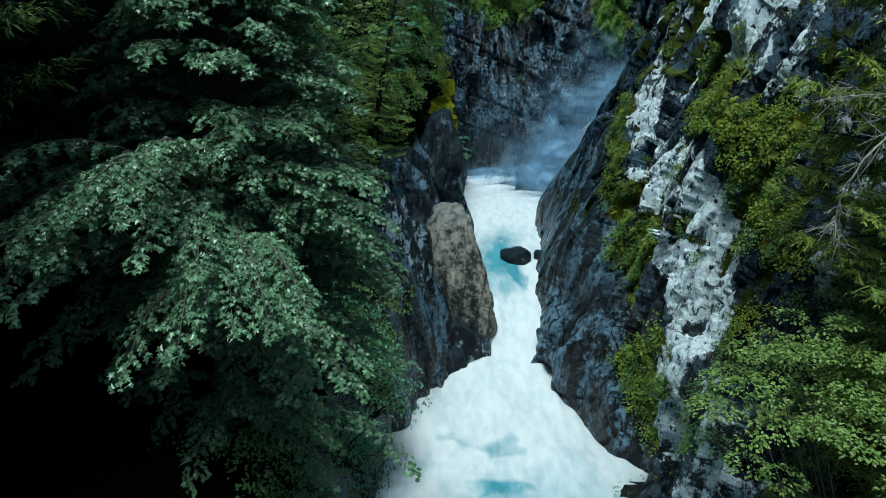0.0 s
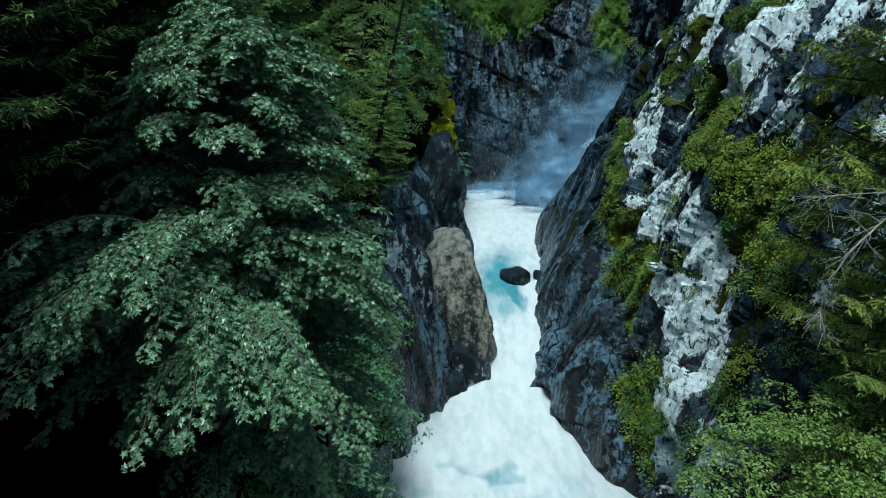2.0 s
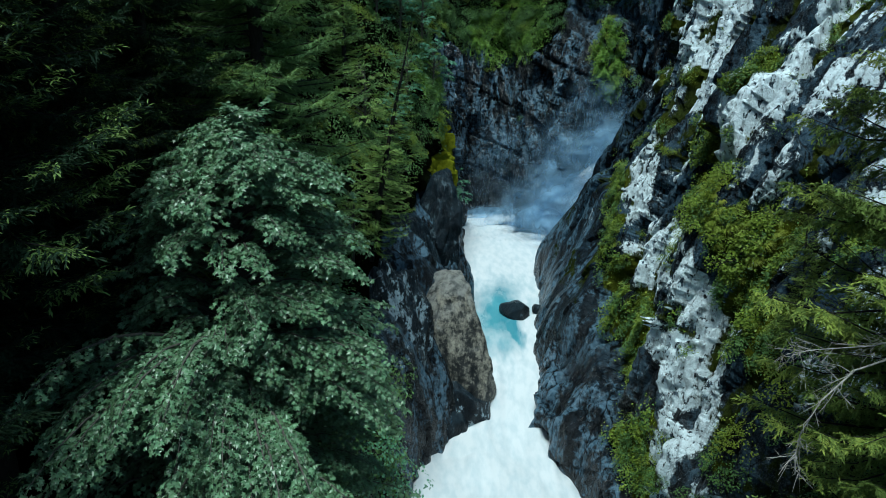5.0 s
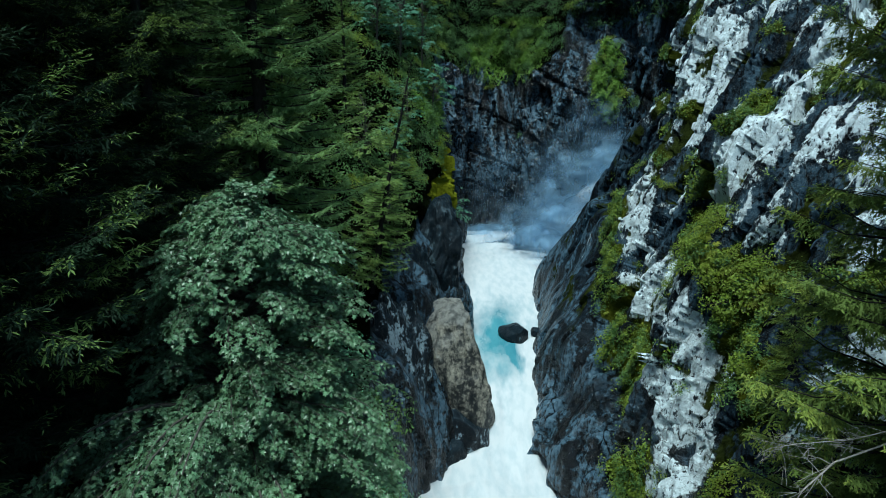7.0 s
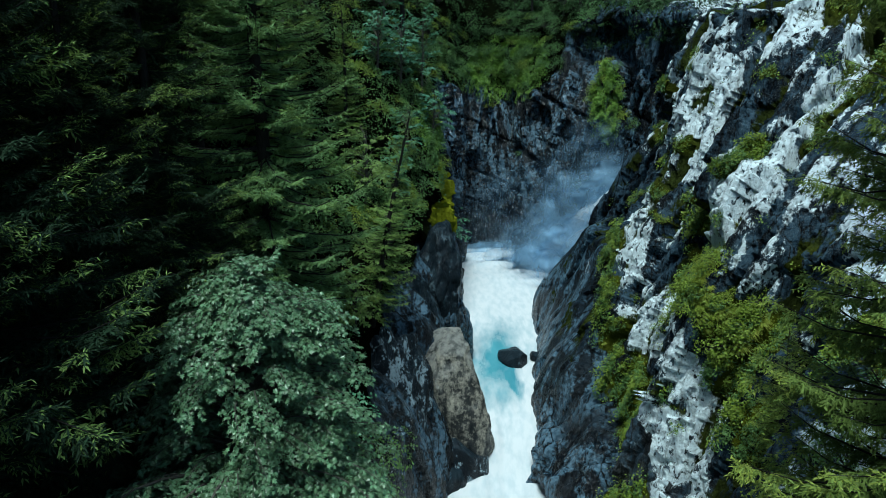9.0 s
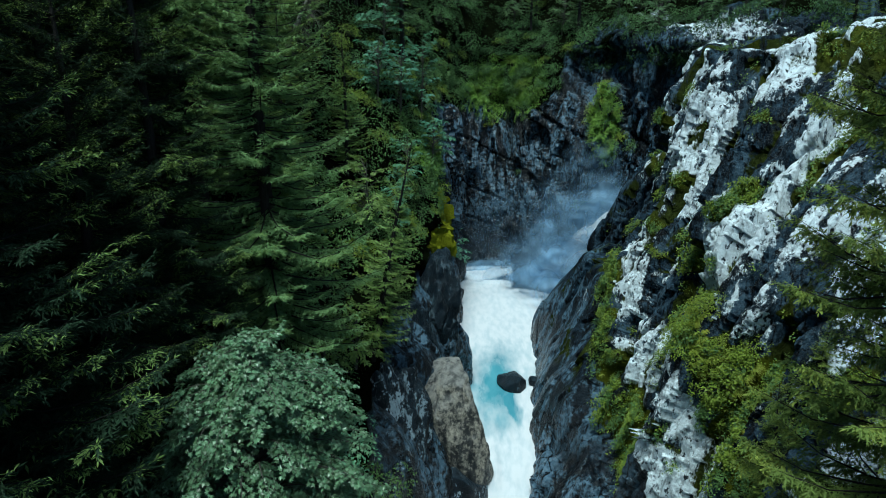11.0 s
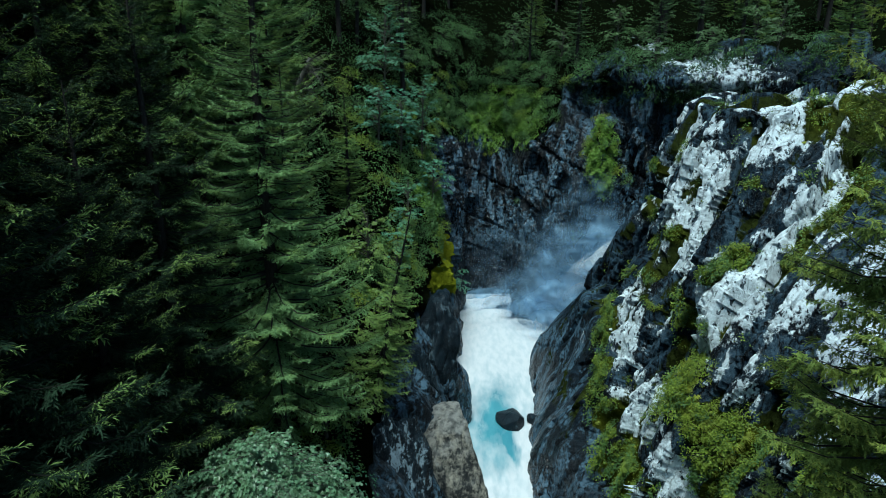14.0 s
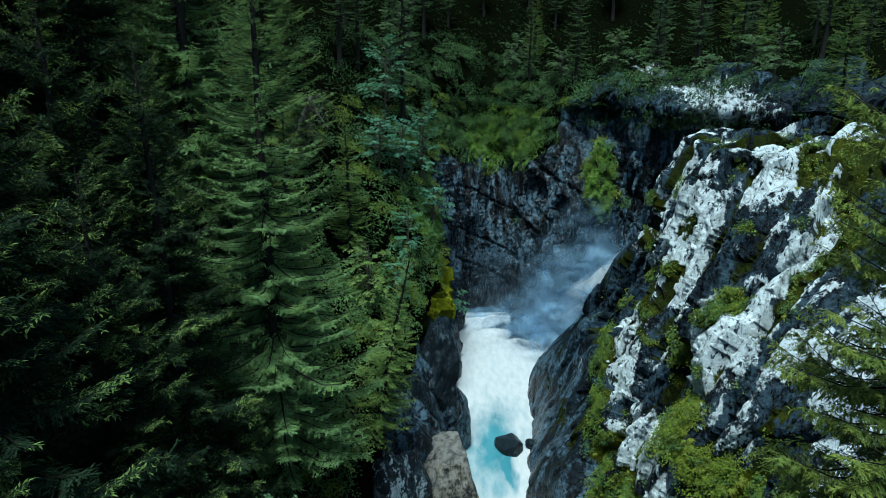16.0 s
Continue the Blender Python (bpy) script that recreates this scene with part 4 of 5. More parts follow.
def leaf_sprays(limbs, r, gap, twig, size, droop):
    """Leaves in pairs along the side twigs of limbs; limbs is a list of curved point rows."""
    P, W, U, S, twigs = [], [], [], [], []
    for pts in limbs:
        d = np.linalg.norm(np.diff(pts, axis=0), axis=1)
        s = np.concatenate([[0], np.cumsum(d)])
        way = unit(np.gradient(pts, axis=0))
        n = max(3, int(s[-1] * 0.8 / gap))
        for i in range(n + 2):
            u = s[-1] * min(1.0, 0.22 + 0.78 * (i + 0.6 * r.random()) / n)
            p = np.array([np.interp(u, s, pts[:, k]) for k in range(3)])
            w = unit(np.array([np.interp(u, s, way[:, k]) for k in range(3)]))
            side = unit(np.cross(w, (0, 0, 1.0))) * (1 if i % 2 else -1) * (0.2 if i >= n else r.uniform(0.6, 1.3))
            t = unit(w * 0.8 + side + np.array([0, 0, r.uniform(-0.35, 0.15)]))
            L = twig * r.uniform(0.6, 1.25) * (1.15 - 0.45 * u / s[-1])
            m = max(3, int(L / (size * 0.48)))
            q = (np.arange(m) + 0.5) / m
            c = p + t * (L * q)[:, None] - np.array([0, 0, droop]) * (L * q ** 2)[:, None]
            twigs.append((np.array([p, c[m // 2], c[-1]]), [0.009, 0.006, 0.003]))
            tw = np.cross(t, (0, 0, 1.0))
            for sgn in (-1, 1):
                P.append(c + r.normal(size=(m, 3)) * 0.035)
                W.append(t * 0.7 + sgn * tw * 0.9 + np.array([0, 0, -0.42]) + r.normal(size=(m, 3)) * 0.3)
                U.append(np.array([0, 0, 1.0]) + t * 0.4 + r.normal(size=(m, 3)) * 0.45)
                S.append(size * r.uniform(0.7, 1.25, m))
    return np.concatenate(P), np.concatenate(W), np.concatenate(U), np.concatenate(S), twigs


def maple():
    """The broad maple: a forked trunk, arching limbs, and drooping sprays of lobed leaves along their twigs."""
    r = np.random.default_rng(41)
    root = new("maple_tree")
    top = np.array((-6.4, 20.2, 28.7))
    foot = np.array((-8.4, 20.6, ground_at(-8.4, 20.6) - 0.4))
    q = np.linspace(0, 1, 12)[:, None]
    stem = foot + (top - foot) * q + np.concatenate([0.5 * np.sin(q * 5), 0.3 * np.sin(q * 4 + 1), 0 * q], 1) * (1 - q)
    part("trunk", mesh_of("trunk", *tubes([(stem, 0.24 * (1 - q[:, 0]) + 0.025)], 8), BARK_PALE), root)
    rows, wood = [], []

    def limb(tip, rise):
        d = np.hypot(tip[0] - top[0], tip[1] - top[1])
        zb = min(28.5, tip[2] - rise * d)
        s = np.array([np.interp(zb, stem[:, 2], stem[:, k]) for k in range(3)])
        u = np.linspace(0, 1, 9)[:, None]
        pts = s + (tip - s) * u + np.array([0, 0, 1.0]) * (0.19 * d * np.sin(u * math.pi) * (0.4 + 0.9 * u))
        pts = pts + np.array([0.12 * math.sin(7 * tip[0]), 0.12 * math.cos(5 * tip[1]), 0]) * np.sin(u * 6)
        rows.append(pts[2:])
        wood.append((pts, np.linspace(0.012 * d + 0.012, 0.006, 9)))

    for i in range(205):
        z = 28.9 - 13.0 * r.random() ** 1.35
        a = r.random() * 6.283
        reach = np.interp(z, [13, 16, 18, 20, 22, 24, 25.5, 27, 28, 28.6, 29.2], [4.0, 4.4, 4.6, 4.8, 4.6, 4.3, 3.8, 3.2, 2.3, 1.3, 0.3])
        d = max(0.25, reach * r.uniform(0.72, 1.08))
        tip = np.array((top[0] - 0.2 + math.cos(a) * d, top[1] + math.sin(a) * d, z))
        fan = np.array([-math.sin(a), math.cos(a), 0])
        for k in range(3):
            limb(tip + fan * r.normal() * 0.2 * (1 + d * 0.5) + np.array([-math.cos(a), -math.sin(a), 0]) * r.random() * 0.3 * d + np.array([0, 0, r.normal() * 0.3]), 0.32)
    for k in range(4):
        limb(np.array((top[0] + 0.2 * k - 0.3, top[1] - 0.1 * k, 29.3 - 0.25 * k)), 0.9)
    # low limbs that reach out towards the light
    for tip, wide, n in (((-6.6, 13.2, 21.9), 0.8, 6), ((-8.4, 13.6, 21.8), 1.0, 7), ((-10.3, 15.4, 21.9), 1.0, 7), ((-4.6, 12.9, 20.2), 0.9, 7), ((-3.1, 12.8, 19.8), 0.7, 6), ((-5.9, 12.8, 19.6), 0.9, 6),
                         ((-2.6, 17.4, 21.2), 0.9, 7), ((-1.9, 20.8, 18.4), 1.0, 8), ((-3.6, 15.6, 16.8), 1.2, 8), ((-11.3, 14.6, 21.4), 1.0, 6), ((-9.3, 12.8, 21.0), 0.9, 6), ((-8.4, 16.5, 17.2), 1.2, 6), ((-10.6, 17.0, 17.2), 1.3, 5), ((-2.8, 20.5, 15.6), 1.0, 9), ((-4.2, 18.0, 13.8), 1.2, 9), ((-7.0, 17.0, 14.2), 1.5, 7), ((-9.8, 17.5, 14.6), 1.5, 6)):
        for _ in range(n):
            limb(np.array(tip) + r.normal(size=3) * np.array([wide * 0.7, wide * 0.7, 0.45]), 0.2)
    P, W, U, S, twigs = leaf_sprays(rows, r, 0.2, 0.6, 0.165, 0.22)
    part("branchwork", mesh_of("branchwork", *tubes(wood, 5), BARK_PALE), root)
    tagged(part("twigwork", mesh_of("twigwork", *tubes(twigs, 3), BARK_PALE), root), kind="stuff")
    v, f = leaves(P, W, U, S, LEAF_MAPLE)
    part("crown", mesh_of("crown", v, f, MAPLE, False), root)
    return tagged(root, "broad maple with drooping pale-lit green leaves on the bank", "tree")


maple()

# height, radius, bare stem, pale tips, whorl gap, lushness, grain
SPRUCE_KINDS = [(33, 7.8, 0.10, 0.5, 0.42, 2.2, 0.075), (27, 5.4, 0.10, 0.42, 0.48, 3.0, 0.055), (22, 3.8, 0.06, 0.5, 0.4, 2.2, 0.075), (27, 4.2, 0.24, 0.2, 0.8, 0.6, 0.34)]
# kind 1 takes the shaded needle colour, the others the lightened copies
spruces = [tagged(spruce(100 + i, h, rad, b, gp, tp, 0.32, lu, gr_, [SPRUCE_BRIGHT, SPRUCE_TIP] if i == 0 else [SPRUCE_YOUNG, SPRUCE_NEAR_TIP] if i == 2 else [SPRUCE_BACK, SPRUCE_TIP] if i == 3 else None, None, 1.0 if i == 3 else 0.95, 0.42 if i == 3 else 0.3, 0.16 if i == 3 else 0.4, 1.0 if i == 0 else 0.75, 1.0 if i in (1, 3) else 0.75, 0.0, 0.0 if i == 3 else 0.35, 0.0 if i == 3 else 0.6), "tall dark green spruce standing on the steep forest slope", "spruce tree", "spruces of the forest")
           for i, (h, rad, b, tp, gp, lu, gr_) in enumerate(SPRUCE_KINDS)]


def plant_tree(kind, x, y, scale, turn, sink=0.4, z=None):
    m = pose(x, y, (ground_at(x, y) if z is None else z) - sink, 0, 0, turn) @ Matrix.Diagonal((scale, scale, scale, 1))
    return copy_thing(spruces[kind], m)


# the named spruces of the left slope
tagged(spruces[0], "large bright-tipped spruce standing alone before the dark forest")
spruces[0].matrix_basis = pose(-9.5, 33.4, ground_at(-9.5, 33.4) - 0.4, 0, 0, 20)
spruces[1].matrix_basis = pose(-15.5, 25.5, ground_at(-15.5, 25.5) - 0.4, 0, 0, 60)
tagged(spruces[2], "young spruce leaning out over the rock edge")
spruces[2].matrix_basis = pose(-5.2, 42.2, ground_at(-5.2, 42.2) - 0.3, 0, 11, 0) @ Matrix.Scale(0.74, 4)
spruces[3].matrix_basis = pose(-4.5, 74, ground_at(-4.5, 74) - 0.4, 0, 0, 0) @ Matrix.Scale(0.8, 4)
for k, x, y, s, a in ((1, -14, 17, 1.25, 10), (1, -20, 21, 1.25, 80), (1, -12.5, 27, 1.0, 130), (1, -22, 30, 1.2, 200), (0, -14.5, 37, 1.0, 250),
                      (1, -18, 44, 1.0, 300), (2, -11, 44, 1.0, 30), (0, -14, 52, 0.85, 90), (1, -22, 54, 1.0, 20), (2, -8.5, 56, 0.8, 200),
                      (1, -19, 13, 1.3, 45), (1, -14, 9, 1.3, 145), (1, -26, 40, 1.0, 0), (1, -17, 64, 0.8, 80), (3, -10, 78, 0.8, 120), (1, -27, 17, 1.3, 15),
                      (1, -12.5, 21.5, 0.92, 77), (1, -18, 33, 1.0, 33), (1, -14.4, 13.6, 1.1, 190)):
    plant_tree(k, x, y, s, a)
# the forest behind
r = np.random.default_rng(5)
spots = []
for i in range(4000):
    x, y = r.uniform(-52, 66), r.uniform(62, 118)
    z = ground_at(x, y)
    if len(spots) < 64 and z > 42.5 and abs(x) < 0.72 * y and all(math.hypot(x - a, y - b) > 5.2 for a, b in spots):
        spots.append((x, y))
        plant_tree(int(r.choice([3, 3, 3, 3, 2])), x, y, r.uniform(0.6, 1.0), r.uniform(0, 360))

# the tall spruce on the right bank, whose branches hang into view
near = spruce(170, 55, 4.6, 0.16, 0.28, 0.5, 0.5, 3.0, 0.034, [SPRUCE_NEAR, SPRUCE_NEAR_TIP], radians(180 - 35), 1.1, 0.3, 0.5, 0.25, 0.7, 0.3, 0.45, 0.85)
near.matrix_basis = pose(12.9, 14.0, ground_at(12.9, 14.0) - 0.6, 0, 0, 35)
tagged(near, "tall spruce with yellow-green drooping branches on the bank", "spruce tree")


young = spruce(171, 14, 3.3, 0.04, 0.42, 0.7, 0.3, 1.2, 0.10, [SPRUCE_NEAR, SPRUCE_NEAR_TIP], None, 0.8, 0.36, 0.4)
tagged(young, "young yellow-green spruce growing on the cliff ledge", "spruce tree", "young spruces on the cliff")
young.matrix_basis = pose(15.6, 25.2, ground_at(15.6, 25.2) - 0.5, 0, -6, 10) @ Matrix.Scale(0.5, 4)
for x, y, s, a in ((18.6, 28.4, 0.5, 120),):
    copy_thing(young, pose(x, y, ground_at(x, y) - 0.5, 0, -5, a) @ Matrix.Scale(s, 4))


def dead_branch(parent, pts, radius, seed):
    """A bare, bleached, forking branch."""
    r = np.random.default_rng(seed)
    pts = np.array(pts, float)
    limbs = [(pts, np.linspace(radius, radius * 0.25, len(pts)))]
    for i in range(26):
        u = r.uniform(0.15, 1) * (len(pts) - 1)
        k = min(int(u), len(pts) - 2)
        p = pts[k] + (pts[k + 1] - pts[k]) * (u - k)
        d = unit(unit(pts[k + 1] - pts[k]) + r.normal(size=3) * 0.75 - np.array([0, 0, 0.2]))
        L = r.uniform(0.25, 0.9)
        e = p + d * L
        limbs.append((np.array([p, p + d * L * 0.5 + r.normal(size=3) * 0.05, e]), [radius * 0.35, radius * 0.22, 0.004]))
        for _ in range(3):
            d2 = unit(d + r.normal(size=3) * 0.7)
            limbs.append((np.array([p + d * L * 0.5, p + d * L * 0.5 + d2 * L * 0.5]), [radius * 0.18, 0.003]))
    return part("dead_branch", mesh_of("dead_branch", *tubes(limbs, 4), DEADWOOD), parent, "bleached bare dead branch")


inv = near.matrix_basis.inverted()
for pts, rad, sd in (([(11.5, 13.2, 24.6), (9.2, 12.8, 24.0), (8.5, 12.7, 23.3), (8.1, 12.6, 22.5), (8.0, 12.5, 21.9)], 0.035, 4), ([(11.5, 13.0, 25.0), (9.5, 12.8, 24.6), (8.2, 12.7, 24.55), (7.5, 12.6, 24.5)], 0.02, 5)):
    dead_branch(near, [tuple(inv @ Vector(p)) for p in pts], rad, sd)


# ---- shrubs, tussocks and climbing plants ----
def beech():
    r = np.random.default_rng(77)
    root = new("beech_tree")
    foot = np.array((12.6, 12.6, ground_at(12.6, 12.6) - 0.3))
    c, rad, limbs = [], [], []
    for i in range(120):
        e = np.array((r.normal(9.3, 1.4), r.normal(12.4, 1.1), r.normal(18.2, 0.65)))
        e[2] -= 0.12 * (e[0] - 9) ** 2 * 0.3
        c.append(e)
        rad.append(r.uniform(0.25, 0.55))
        if i % 9 == 0:
            limbs.append((np.array([foot + (-0.8, 0, 3.0), foot * 0.4 + e * 0.6 + (-0.3, 0, 0.9), e]), [0.035, 0.02, 0.006]))
    part("trunk", mesh_of("trunk", *tubes([(np.array([foot, foot + (-0.3, 0, 1.2), foot + (-0.8, 0, 3.0)]), [0.13, 0.1, 0.06])], 7), BARK_PALE), root)
    part("branchwork", mesh_of("branchwork", *tubes(limbs, 4), BARK_PALE), root)
    v, f = leaves(*clump_leaves(np.array(c), np.array(rad), 900, r, 0.095, 0.45, 0.2), LEAF_SMALL)
    part("crown", mesh_of("crown", v, f, BEECH, False), root)
    return tagged(root, "small beech with bright yellow-green leaves leaning from the bank", "tree")


beech()

KINDS = {
    "green": [bush(200 + i, 1.2, 1.3, 0.10, BUSH, 300) for i in range(3)],
    "teal": [bush(210 + i, 1.5, 1.7, 0.11, BUSH_TEAL, 280) for i in range(2)],
    "lime": [bush(220 + i, 1.0, 0.9, 0.085, BUSH_LIME, 330) for i in range(3)],
    "grass": [tuft(230 + i, 0.95, 420, GRASS) for i in range(3)],
}
TAGS = {"green": ("dense green leafy shrub growing on the slope", "shrub", "shrubs of the gorge"),
        "teal": ("blue-green willow shrub overhanging the rock", "shrub", "shrubs of the gorge"),
        "lime": ("low yellow-green shrub on a rock ledge", "shrub", "shrubs of the gorge"),
        "grass": ("tussock of long arching yellow-green grass on a ledge", "grass tuft", "tussocks of the gorge")}
USED = set()


def stand(place, n, lean, turn, scale):
    up = (Vector(n) * lean + Vector((0, 0, 1))).normalized()
    return Matrix.Translation(place) @ up.to_track_quat("Z", "Y").to_matrix().to_4x4() @ pose(0, 0, 0, 0, 0, turn) @ Matrix.Diagonal((scale, scale, scale, 1))


def put(kind, place, n, scale, r, lean=0.7):
    k = int(r.integers(0, len(KINDS[kind])))
    ob, m = KINDS[kind][k], stand(place, n, lean, r.uniform(0, 360), scale)
    if (kind, k) in USED:
        ob = copy_thing(ob, m)
    else:
        ob.matrix_basis = m
        USED.add((kind, k))
        tagged(ob, *TAGS[kind])
    return ob


def scatter(g, nrm, weight, count, apart, kinds, scales, seed, lean=0.7, joined=""):
    """Stand plants on a wall where weight is high, no nearer than apart."""
    r = np.random.default_rng(seed)
    flat, fn, w = g.reshape(-1, 3), nrm.reshape(-1, 3), weight.ravel()
    if w.sum() <= 0:
        return
    pick = r.choice(len(flat), size=min(count * 8, len(flat) // 2), replace=False, p=w / w.sum())
    taken, far_shrubs = [], []
    for i in pick:
        p = flat[i]
        if taken and np.min(np.linalg.norm(np.array(taken) - p, axis=1)) < apart:
            continue
        taken.append(p)
        kind = kinds[int(r.integers(0, len(kinds)))]
        if joined:
            far_shrubs.append((kind, stand(p, fn[i], lean, r.uniform(0, 360), r.uniform(*scales))))
        else:
            put(kind, p, fn[i], r.uniform(*scales), r, lean)
        if len(taken) >= count:
            break
    if joined:
        join_shrubs(joined, far_shrubs)


def join_shrubs(label, items):
    """Far shrubs that nobody could count, as one mesh."""
    mats, verts, faces, idx, n = [], [], [], [], 0
    for j, (kind, m) in enumerate(items):
        ob = KINDS[kind][j % len(KINDS[kind])]
        for me in [c.data for c in ob.children if c.type == "MESH"] + ([ob.data] if ob.data else []):
            co = np.empty(len(me.vertices) * 3)
            me.vertices.foreach_get("co", co)
            mm = np.array(m)
            verts.append(co.reshape(-1, 3) @ mm[:3, :3].T + mm[:3, 3])
            if me.materials[0] not in mats:
                mats.append(me.materials[0])
            k = mats.index(me.materials[0])
            for f in me.polygons:
                faces.append([v + n for v in f.vertices])
                idx.append(k)
            n += len(me.vertices)
    out = bpy.data.meshes.new("far_shrubs")
    out.from_pydata(np.concatenate(verts).tolist(), [], faces)
    for mt in mats:
        out.materials.append(mt)
    out.polygons.foreach_set("material_index", idx)
    tagged(new("far_shrubs", out), label, "shrubs", kind="stuff")


def cover(name, label, g, nrm, weight, count, size, mat, seed, lift=0.25, clump=1.0, kind="stuff"):
    """Small leaves that carpet a wall where weight is high."""
    r = np.random.default_rng(seed)
    flat, fn, w = g.reshape(-1, 3), nrm.reshape(-1, 3), weight.ravel()
    i = r.choice(len(flat), size=count, p=w / w.sum())
    f1, f2, idr, off = cells(flat[i], clump, seed)
    keep = f1 < (0.45 + 0.35 * idr) * r.uniform(0.85, 1.15, count)
    i, f1, idr, off = i[keep], f1[keep], idr[keep], off[keep]
    count = len(i)
    dome = np.sqrt(np.clip(1 - (f1 / 0.8) ** 2, 0, 1)) * (0.4 + idr)
    p = flat[i] + r.normal(size=(count, 3)) * 0.1 + fn[i] * (lift * (0.15 + dome) * r.uniform(0.75, 1.0, count))[:, None]
    way = fn[i] * 0.4 + off * 1.6 + r.normal(size=(count, 3)) * 0.4 - np.array([0, 0, 0.4])
    v, f = leaves(p, way, fn[i] * 0.5 + off + np.array([0, 0, 0.8]) + r.normal(size=(count, 3)) * 0.2, size * r.uniform(0.6, 1.3, count) * (0.8 + 0.4 * idr), LEAF_SMALL)
    tagged(new(name, mesh_of(name, v, f, mat, False)), label, "ground cover", kind=kind)


X, Y, Z = wall_l[..., 0], wall_l[..., 1], wall_l[..., 2]
seen_l = (np.abs(X) < 0.72 * Y + 4) & (Y > 16) & (Y < 106) & (X < 36)
edge = ((Y > 30) & (Y < 63) & (X > -16)) * smooth(5.5, 3.0, Z - rim)
forest = smooth(-1.0, 2.5, Z - rim) * seen_l * (1 - edge)
back = forest * (Y > 60)
scatter(wall_l, out_l, back * smooth(44, 40, Z), 100, 1.7, ("green", "lime", "lime", "green", "green"), (1.0, 1.7), 1, 0.7, "mixed green shrubs crowding the slope above the back wall")
scatter(wall_l, out_l, forest * (Y < 62) * (Y > 29) * smooth(30, 22, Z), 50, 1.6, ("green", "lime", "lime"), (0.8, 1.4), 2)
ledge_l = seen_l * (1 - smooth(0, 2, Z - rim)) * smooth(18, 22, Z) * smooth(0.15, 0.5, fbm(wall_l, 5, 3, 91)) * (Y > 60)
scatter(wall_l, out_l, ledge_l + 1e-9, 9, 1.3, ("lime", "green"), (0.6, 1.2), 3)
scatter(wall_l, out_l, blob(wall_l, 20.4, 80, 32.5, 2.4, 5.5, 6.5) + 1e-9, 26, 0.9, ("lime", "green", "lime"), (0.7, 1.2), 61)
scatter(wall_l, out_l, blob(wall_l, -8, 19, 8, 6, 6, 6) * (Y > 13), 22, 1.2, ("green", "green"), (0.9, 1.4), 23)
scatter(wall_l, out_l, blob(wall_l, -5.5, 28, 11, 5, 9, 8) * (Y > 14), 34, 1.2, ("green", "green", "teal"), (0.9, 1.5), 21)
scatter(wall_l, out_l, (Z > 42) * (Z < 50) * (Y > 60) * (np.abs(X) < 0.7 * Y) * 1.0, 34, 2.5, ("green", "green"), (1.5, 2.4), 22, 0.7, "dark green shrubs under the forest on the plateau")
cover("forest_undergrowth", "mixed leafy undergrowth covering the steep slope", wall_l, out_l, forest * (Y > 32) * (Z < 39) * (0.3 + smooth(-0.2, 0.5, fbm(wall_l, 3, 3, 8))), 80000, 0.2, BUSH, 4, 0.9, 1.9)
cover("hanging_ivy", "bright green leafy climbers hanging over the rock face", wall_l, out_l,
      seen_l * (blob(wall_l, 8.5, 93, 36.5, 7.5, 9, 6) + blob(wall_l, -1.2, 66, 30, 3.0, 5, 3) + blob(wall_l, 20.5, 80, 32.5, 2.2, 5, 6.5)) + 1e-9, 56000, 0.2, IVY, 5, 0.6, 1.4)

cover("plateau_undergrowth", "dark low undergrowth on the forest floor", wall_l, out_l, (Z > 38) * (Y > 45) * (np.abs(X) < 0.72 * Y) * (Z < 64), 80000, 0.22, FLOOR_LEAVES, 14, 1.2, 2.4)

X, Y, Z = wall_r[..., 0], wall_r[..., 1], wall_r[..., 2]
seen_r = (np.abs(X) < 0.75 * Y + 3) & (Y > 12)
wr = np.clip(veg_r - 0.25, 0, 1) * seen_r
scatter(wall_r, out_r, wr * (Y > 23), 250, 0.55, ("lime", "grass", "grass", "green", "grass"), (0.3, 0.75), 6)
scatter(wall_r, out_r, wr * blob(wall_r, 16.2, 36, 22.5, 3.6, 5, 4) + 1e-9, 95, 0.45, ("grass", "grass", "grass", "grass", "lime"), (0.9, 1.6), 7, 1.0)
scatter(wall_r, out_r, seen_r * smooth(25, 21, Y) * smooth(7, 10, Z), 40, 1.3, ("green", "lime", "green"), (0.8, 1.5), 8)
scatter(wall_r, out_r, seen_r * smooth(37.5, 39, Z) * smooth(41.5, 40, Z), 16, 1.2, ("lime", "grass", "green"), (0.4, 0.8), 9)
cover("ledge_plants", "small yellow-green plants and ferns on the ledges", wall_r, out_r, wr + 1e-9, 44000, 0.14, BUSH_LIME, 10, 0.5, 0.9)
cover("ledge_leaves", "small dark green leaves between the ledge plants", wall_r, out_r, wr + 1e-9, 60000, 0.13, BUSH, 11, 0.4, 0.8)

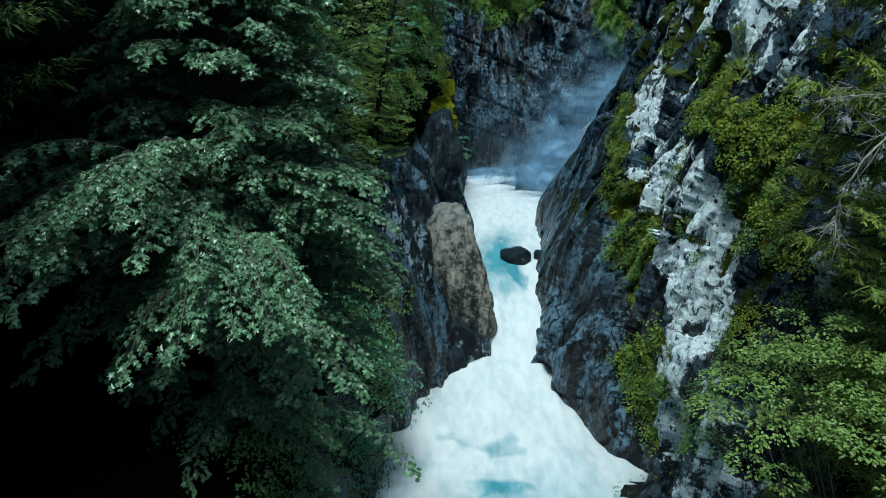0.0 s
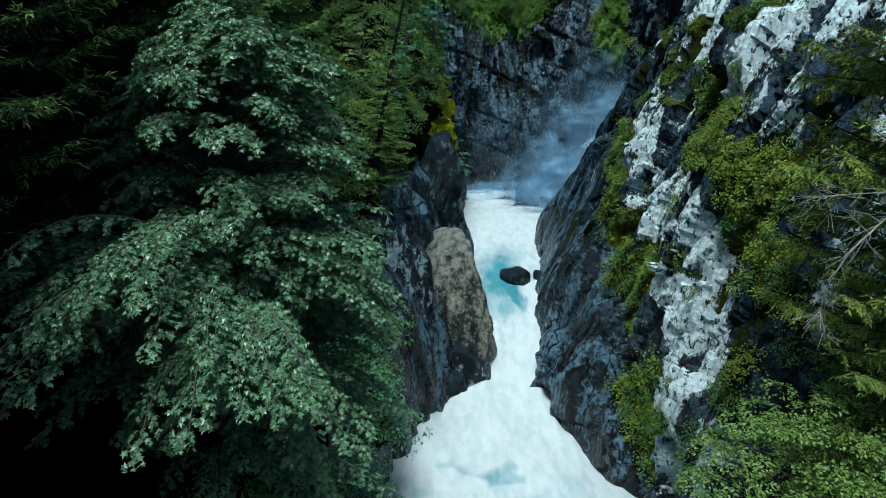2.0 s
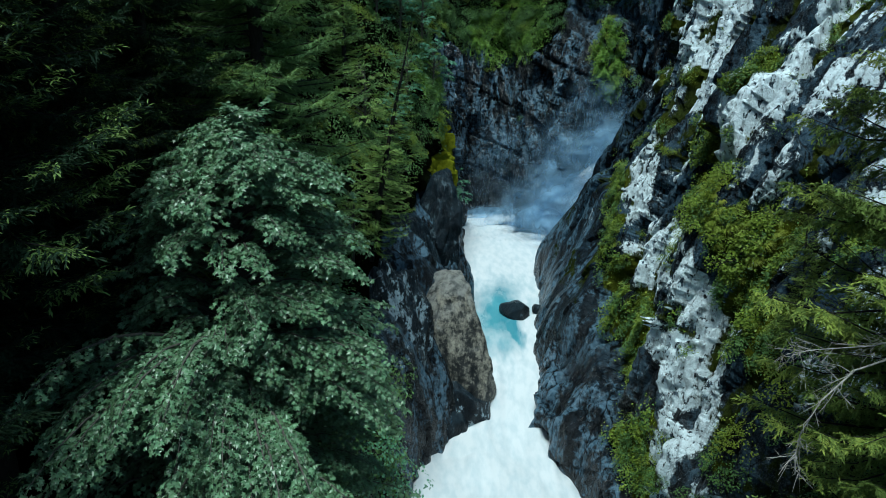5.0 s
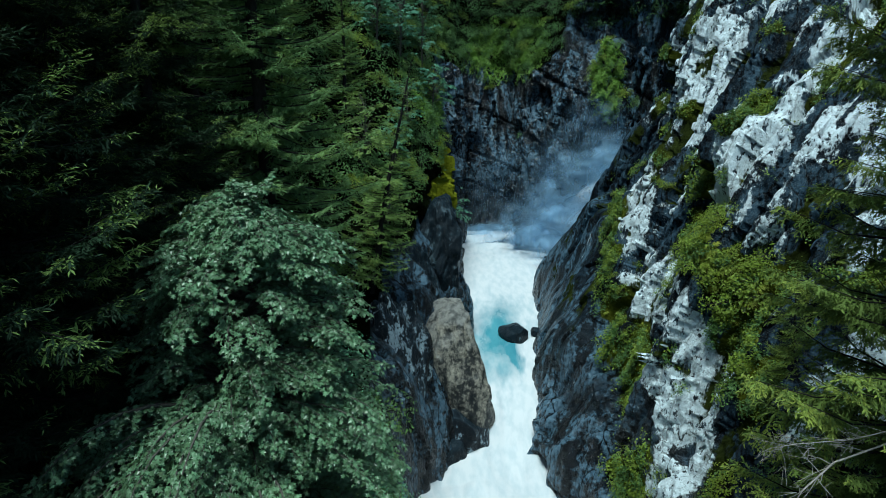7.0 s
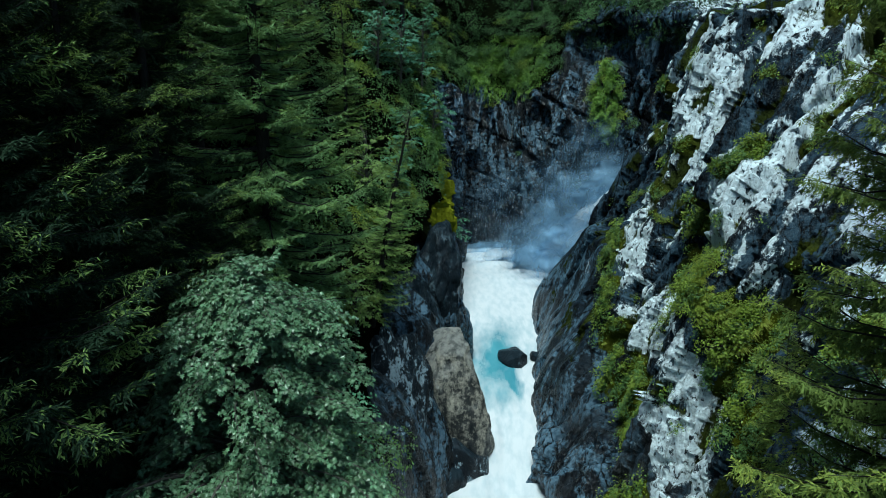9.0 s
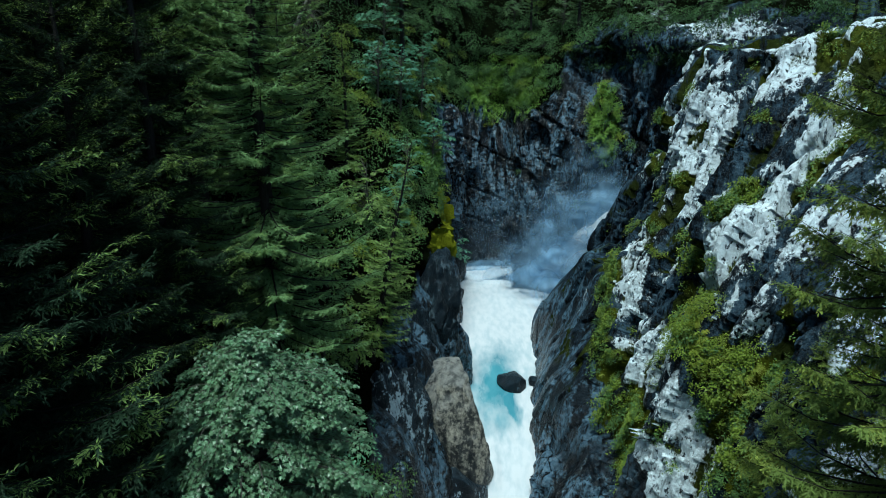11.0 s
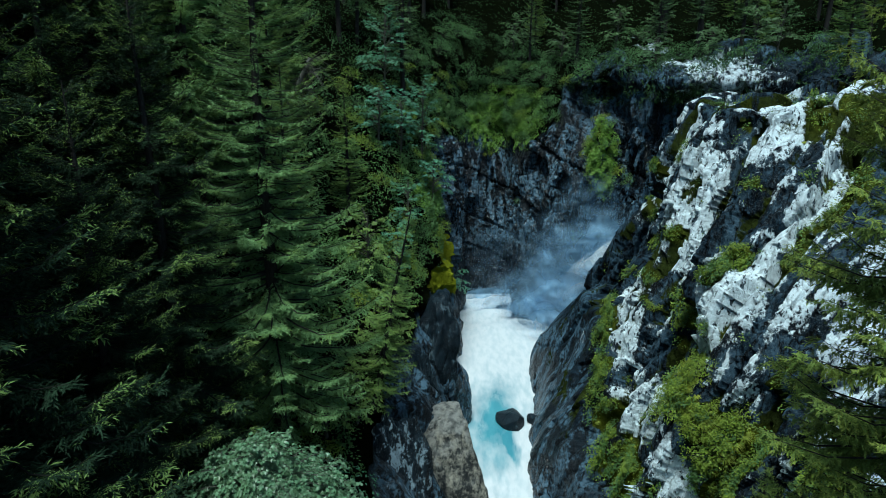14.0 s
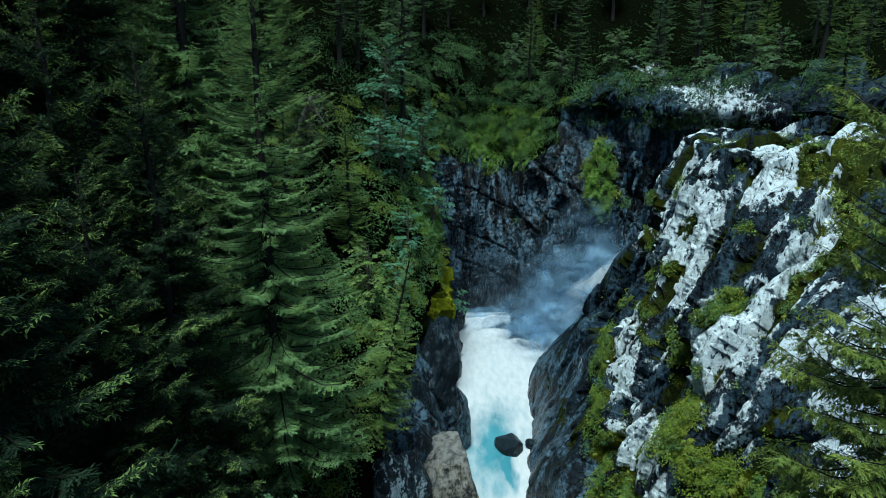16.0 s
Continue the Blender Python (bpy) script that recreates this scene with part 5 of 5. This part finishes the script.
# teal-leaved trees over the mossy wall
def willow(seed, x, y, h, rad, mat=None, label="blue-green broadleaf tree above the mossy wall"):
    rr = np.random.default_rng(seed)
    root = new("willow_tree")
    z0 = ground_at(x, y) - 0.4
    stem = np.array([(x, y, z0), (x + 0.2, y - 0.2, z0 + h * 0.5), (x + 0.3, y - 0.4, z0 + h * 0.95)])
    rows, wood = [], []
    for k in range(int(26 * rad / 2.4) + 10):
        a, u = rr.random() * 6.283, rr.uniform(0.3, 1.0)
        d = rad * rr.uniform(0.55, 1.1) * (1.15 - 0.6 * u)
        b = np.array([np.interp(u * 0.8, [0, 0.5, 0.95], stem[:, c]) for c in range(3)])
        e = np.array((x + math.cos(a) * d, y - 0.4 + math.sin(a) * d, z0 + h * u))
        q = np.linspace(0, 1, 6)[:, None]
        pts = b + (e - b) * q + np.array([0, 0, 1.0]) * (0.2 * d * np.sin(q * math.pi))
        rows.append(pts[1:])
        wood.append((pts, np.linspace(0.035, 0.008, 6)))
    part("trunk", mesh_of("trunk", *tubes([(stem, [0.14, 0.09, 0.02])], 6), BARK_PALE), root)
    P, W, U, S, twigs = leaf_sprays(rows, rr, 0.3, 0.6, 0.2, 0.25)
    part("branchwork", mesh_of("branchwork", *tubes(wood, 4), BARK_PALE), root)
    part("crown", mesh_of("crown", *leaves(P, W, U, S, LEAF_SMALL), mat or BUSH_TEAL, False), root)
    return tagged(root, label, "tree", "broadleaf trees over the wall")


for i, (x, y, h, rad) in enumerate(((-1.2, 67.5, 5.5, 2.6), (-2.4, 70, 11, 2.8), (1.0, 80, 8, 2.4), (-4.4, 66, 8, 2.6), (-3.6, 61, 6, 2.2), (-6.5, 64, 7, 2.6), (-4.4, 56.5, 5, 2.0), (-6.5, 72, 10, 3.0))):
    willow(300 + i, x, y, h, rad)
for i, (x, y, h, rad) in enumerate(((-6.0, 39.5, 4.5, 2.0), (-7.6, 36.5, 5.5, 2.2), (-5.0, 46.5, 4.5, 2.0), (-4.6, 50.0, 5.5, 2.2), (-6.6, 52.5, 7, 2.6))):
    willow(320 + i, x, y, h, rad, SAPLING, "bright yellow-green broadleaf sapling on the rocky slope")
for i, (x, y, h, rad) in enumerate(((23.5, 90, 6, 2.4), (27, 84, 5, 2.2), (31, 77, 4.5, 2.0), (34.5, 73.5, 5, 2.2), (17, 95, 6, 2.6), (38, 75, 7, 2.6), (11, 104, 7, 2.8), (29, 90, 9, 2.8), (-6, 86, 9, 3.0))):
    willow(330 + i, x, y, h, rad, BUSH_EDGE, "slender green broadleaf tree at the edge of the forest")


def fallen_tree():
    """A dead spruce that leans on the slope, with bare grey twigs."""
    rr = np.random.default_rng(9)
    root = new("dead_tree")
    a, b = np.array((-12.5, 51.2, 39.2)), np.array((-10.3, 51.0, 43.4))
    q = np.linspace(0, 1, 7)[:, None]
    stem = a + (b - a) * q
    part("trunk", mesh_of("trunk", *tubes([(stem, np.linspace(0.25, 0.12, 7))], 7), DEADWOOD), root)
    limbs = []
    for i in range(120):
        p = a + (b - a) * rr.uniform(0.1, 1)
        d = unit(rr.normal(size=3) + np.array([0.8, -0.5, -0.4]))
        L = rr.uniform(0.8, 3.2)
        limbs.append((np.array([p, p + d * L * 0.5, p + d * L + np.array([0, 0, -0.3 * L])]), [0.03, 0.018, 0.005]))
    part("branchwork", mesh_of("branchwork", *tubes(limbs, 3), BARK_PALE), root, "bare grey twigs")
    tagged(root, "dead grey spruce fallen across the forest slope", "dead tree")


fallen_tree()
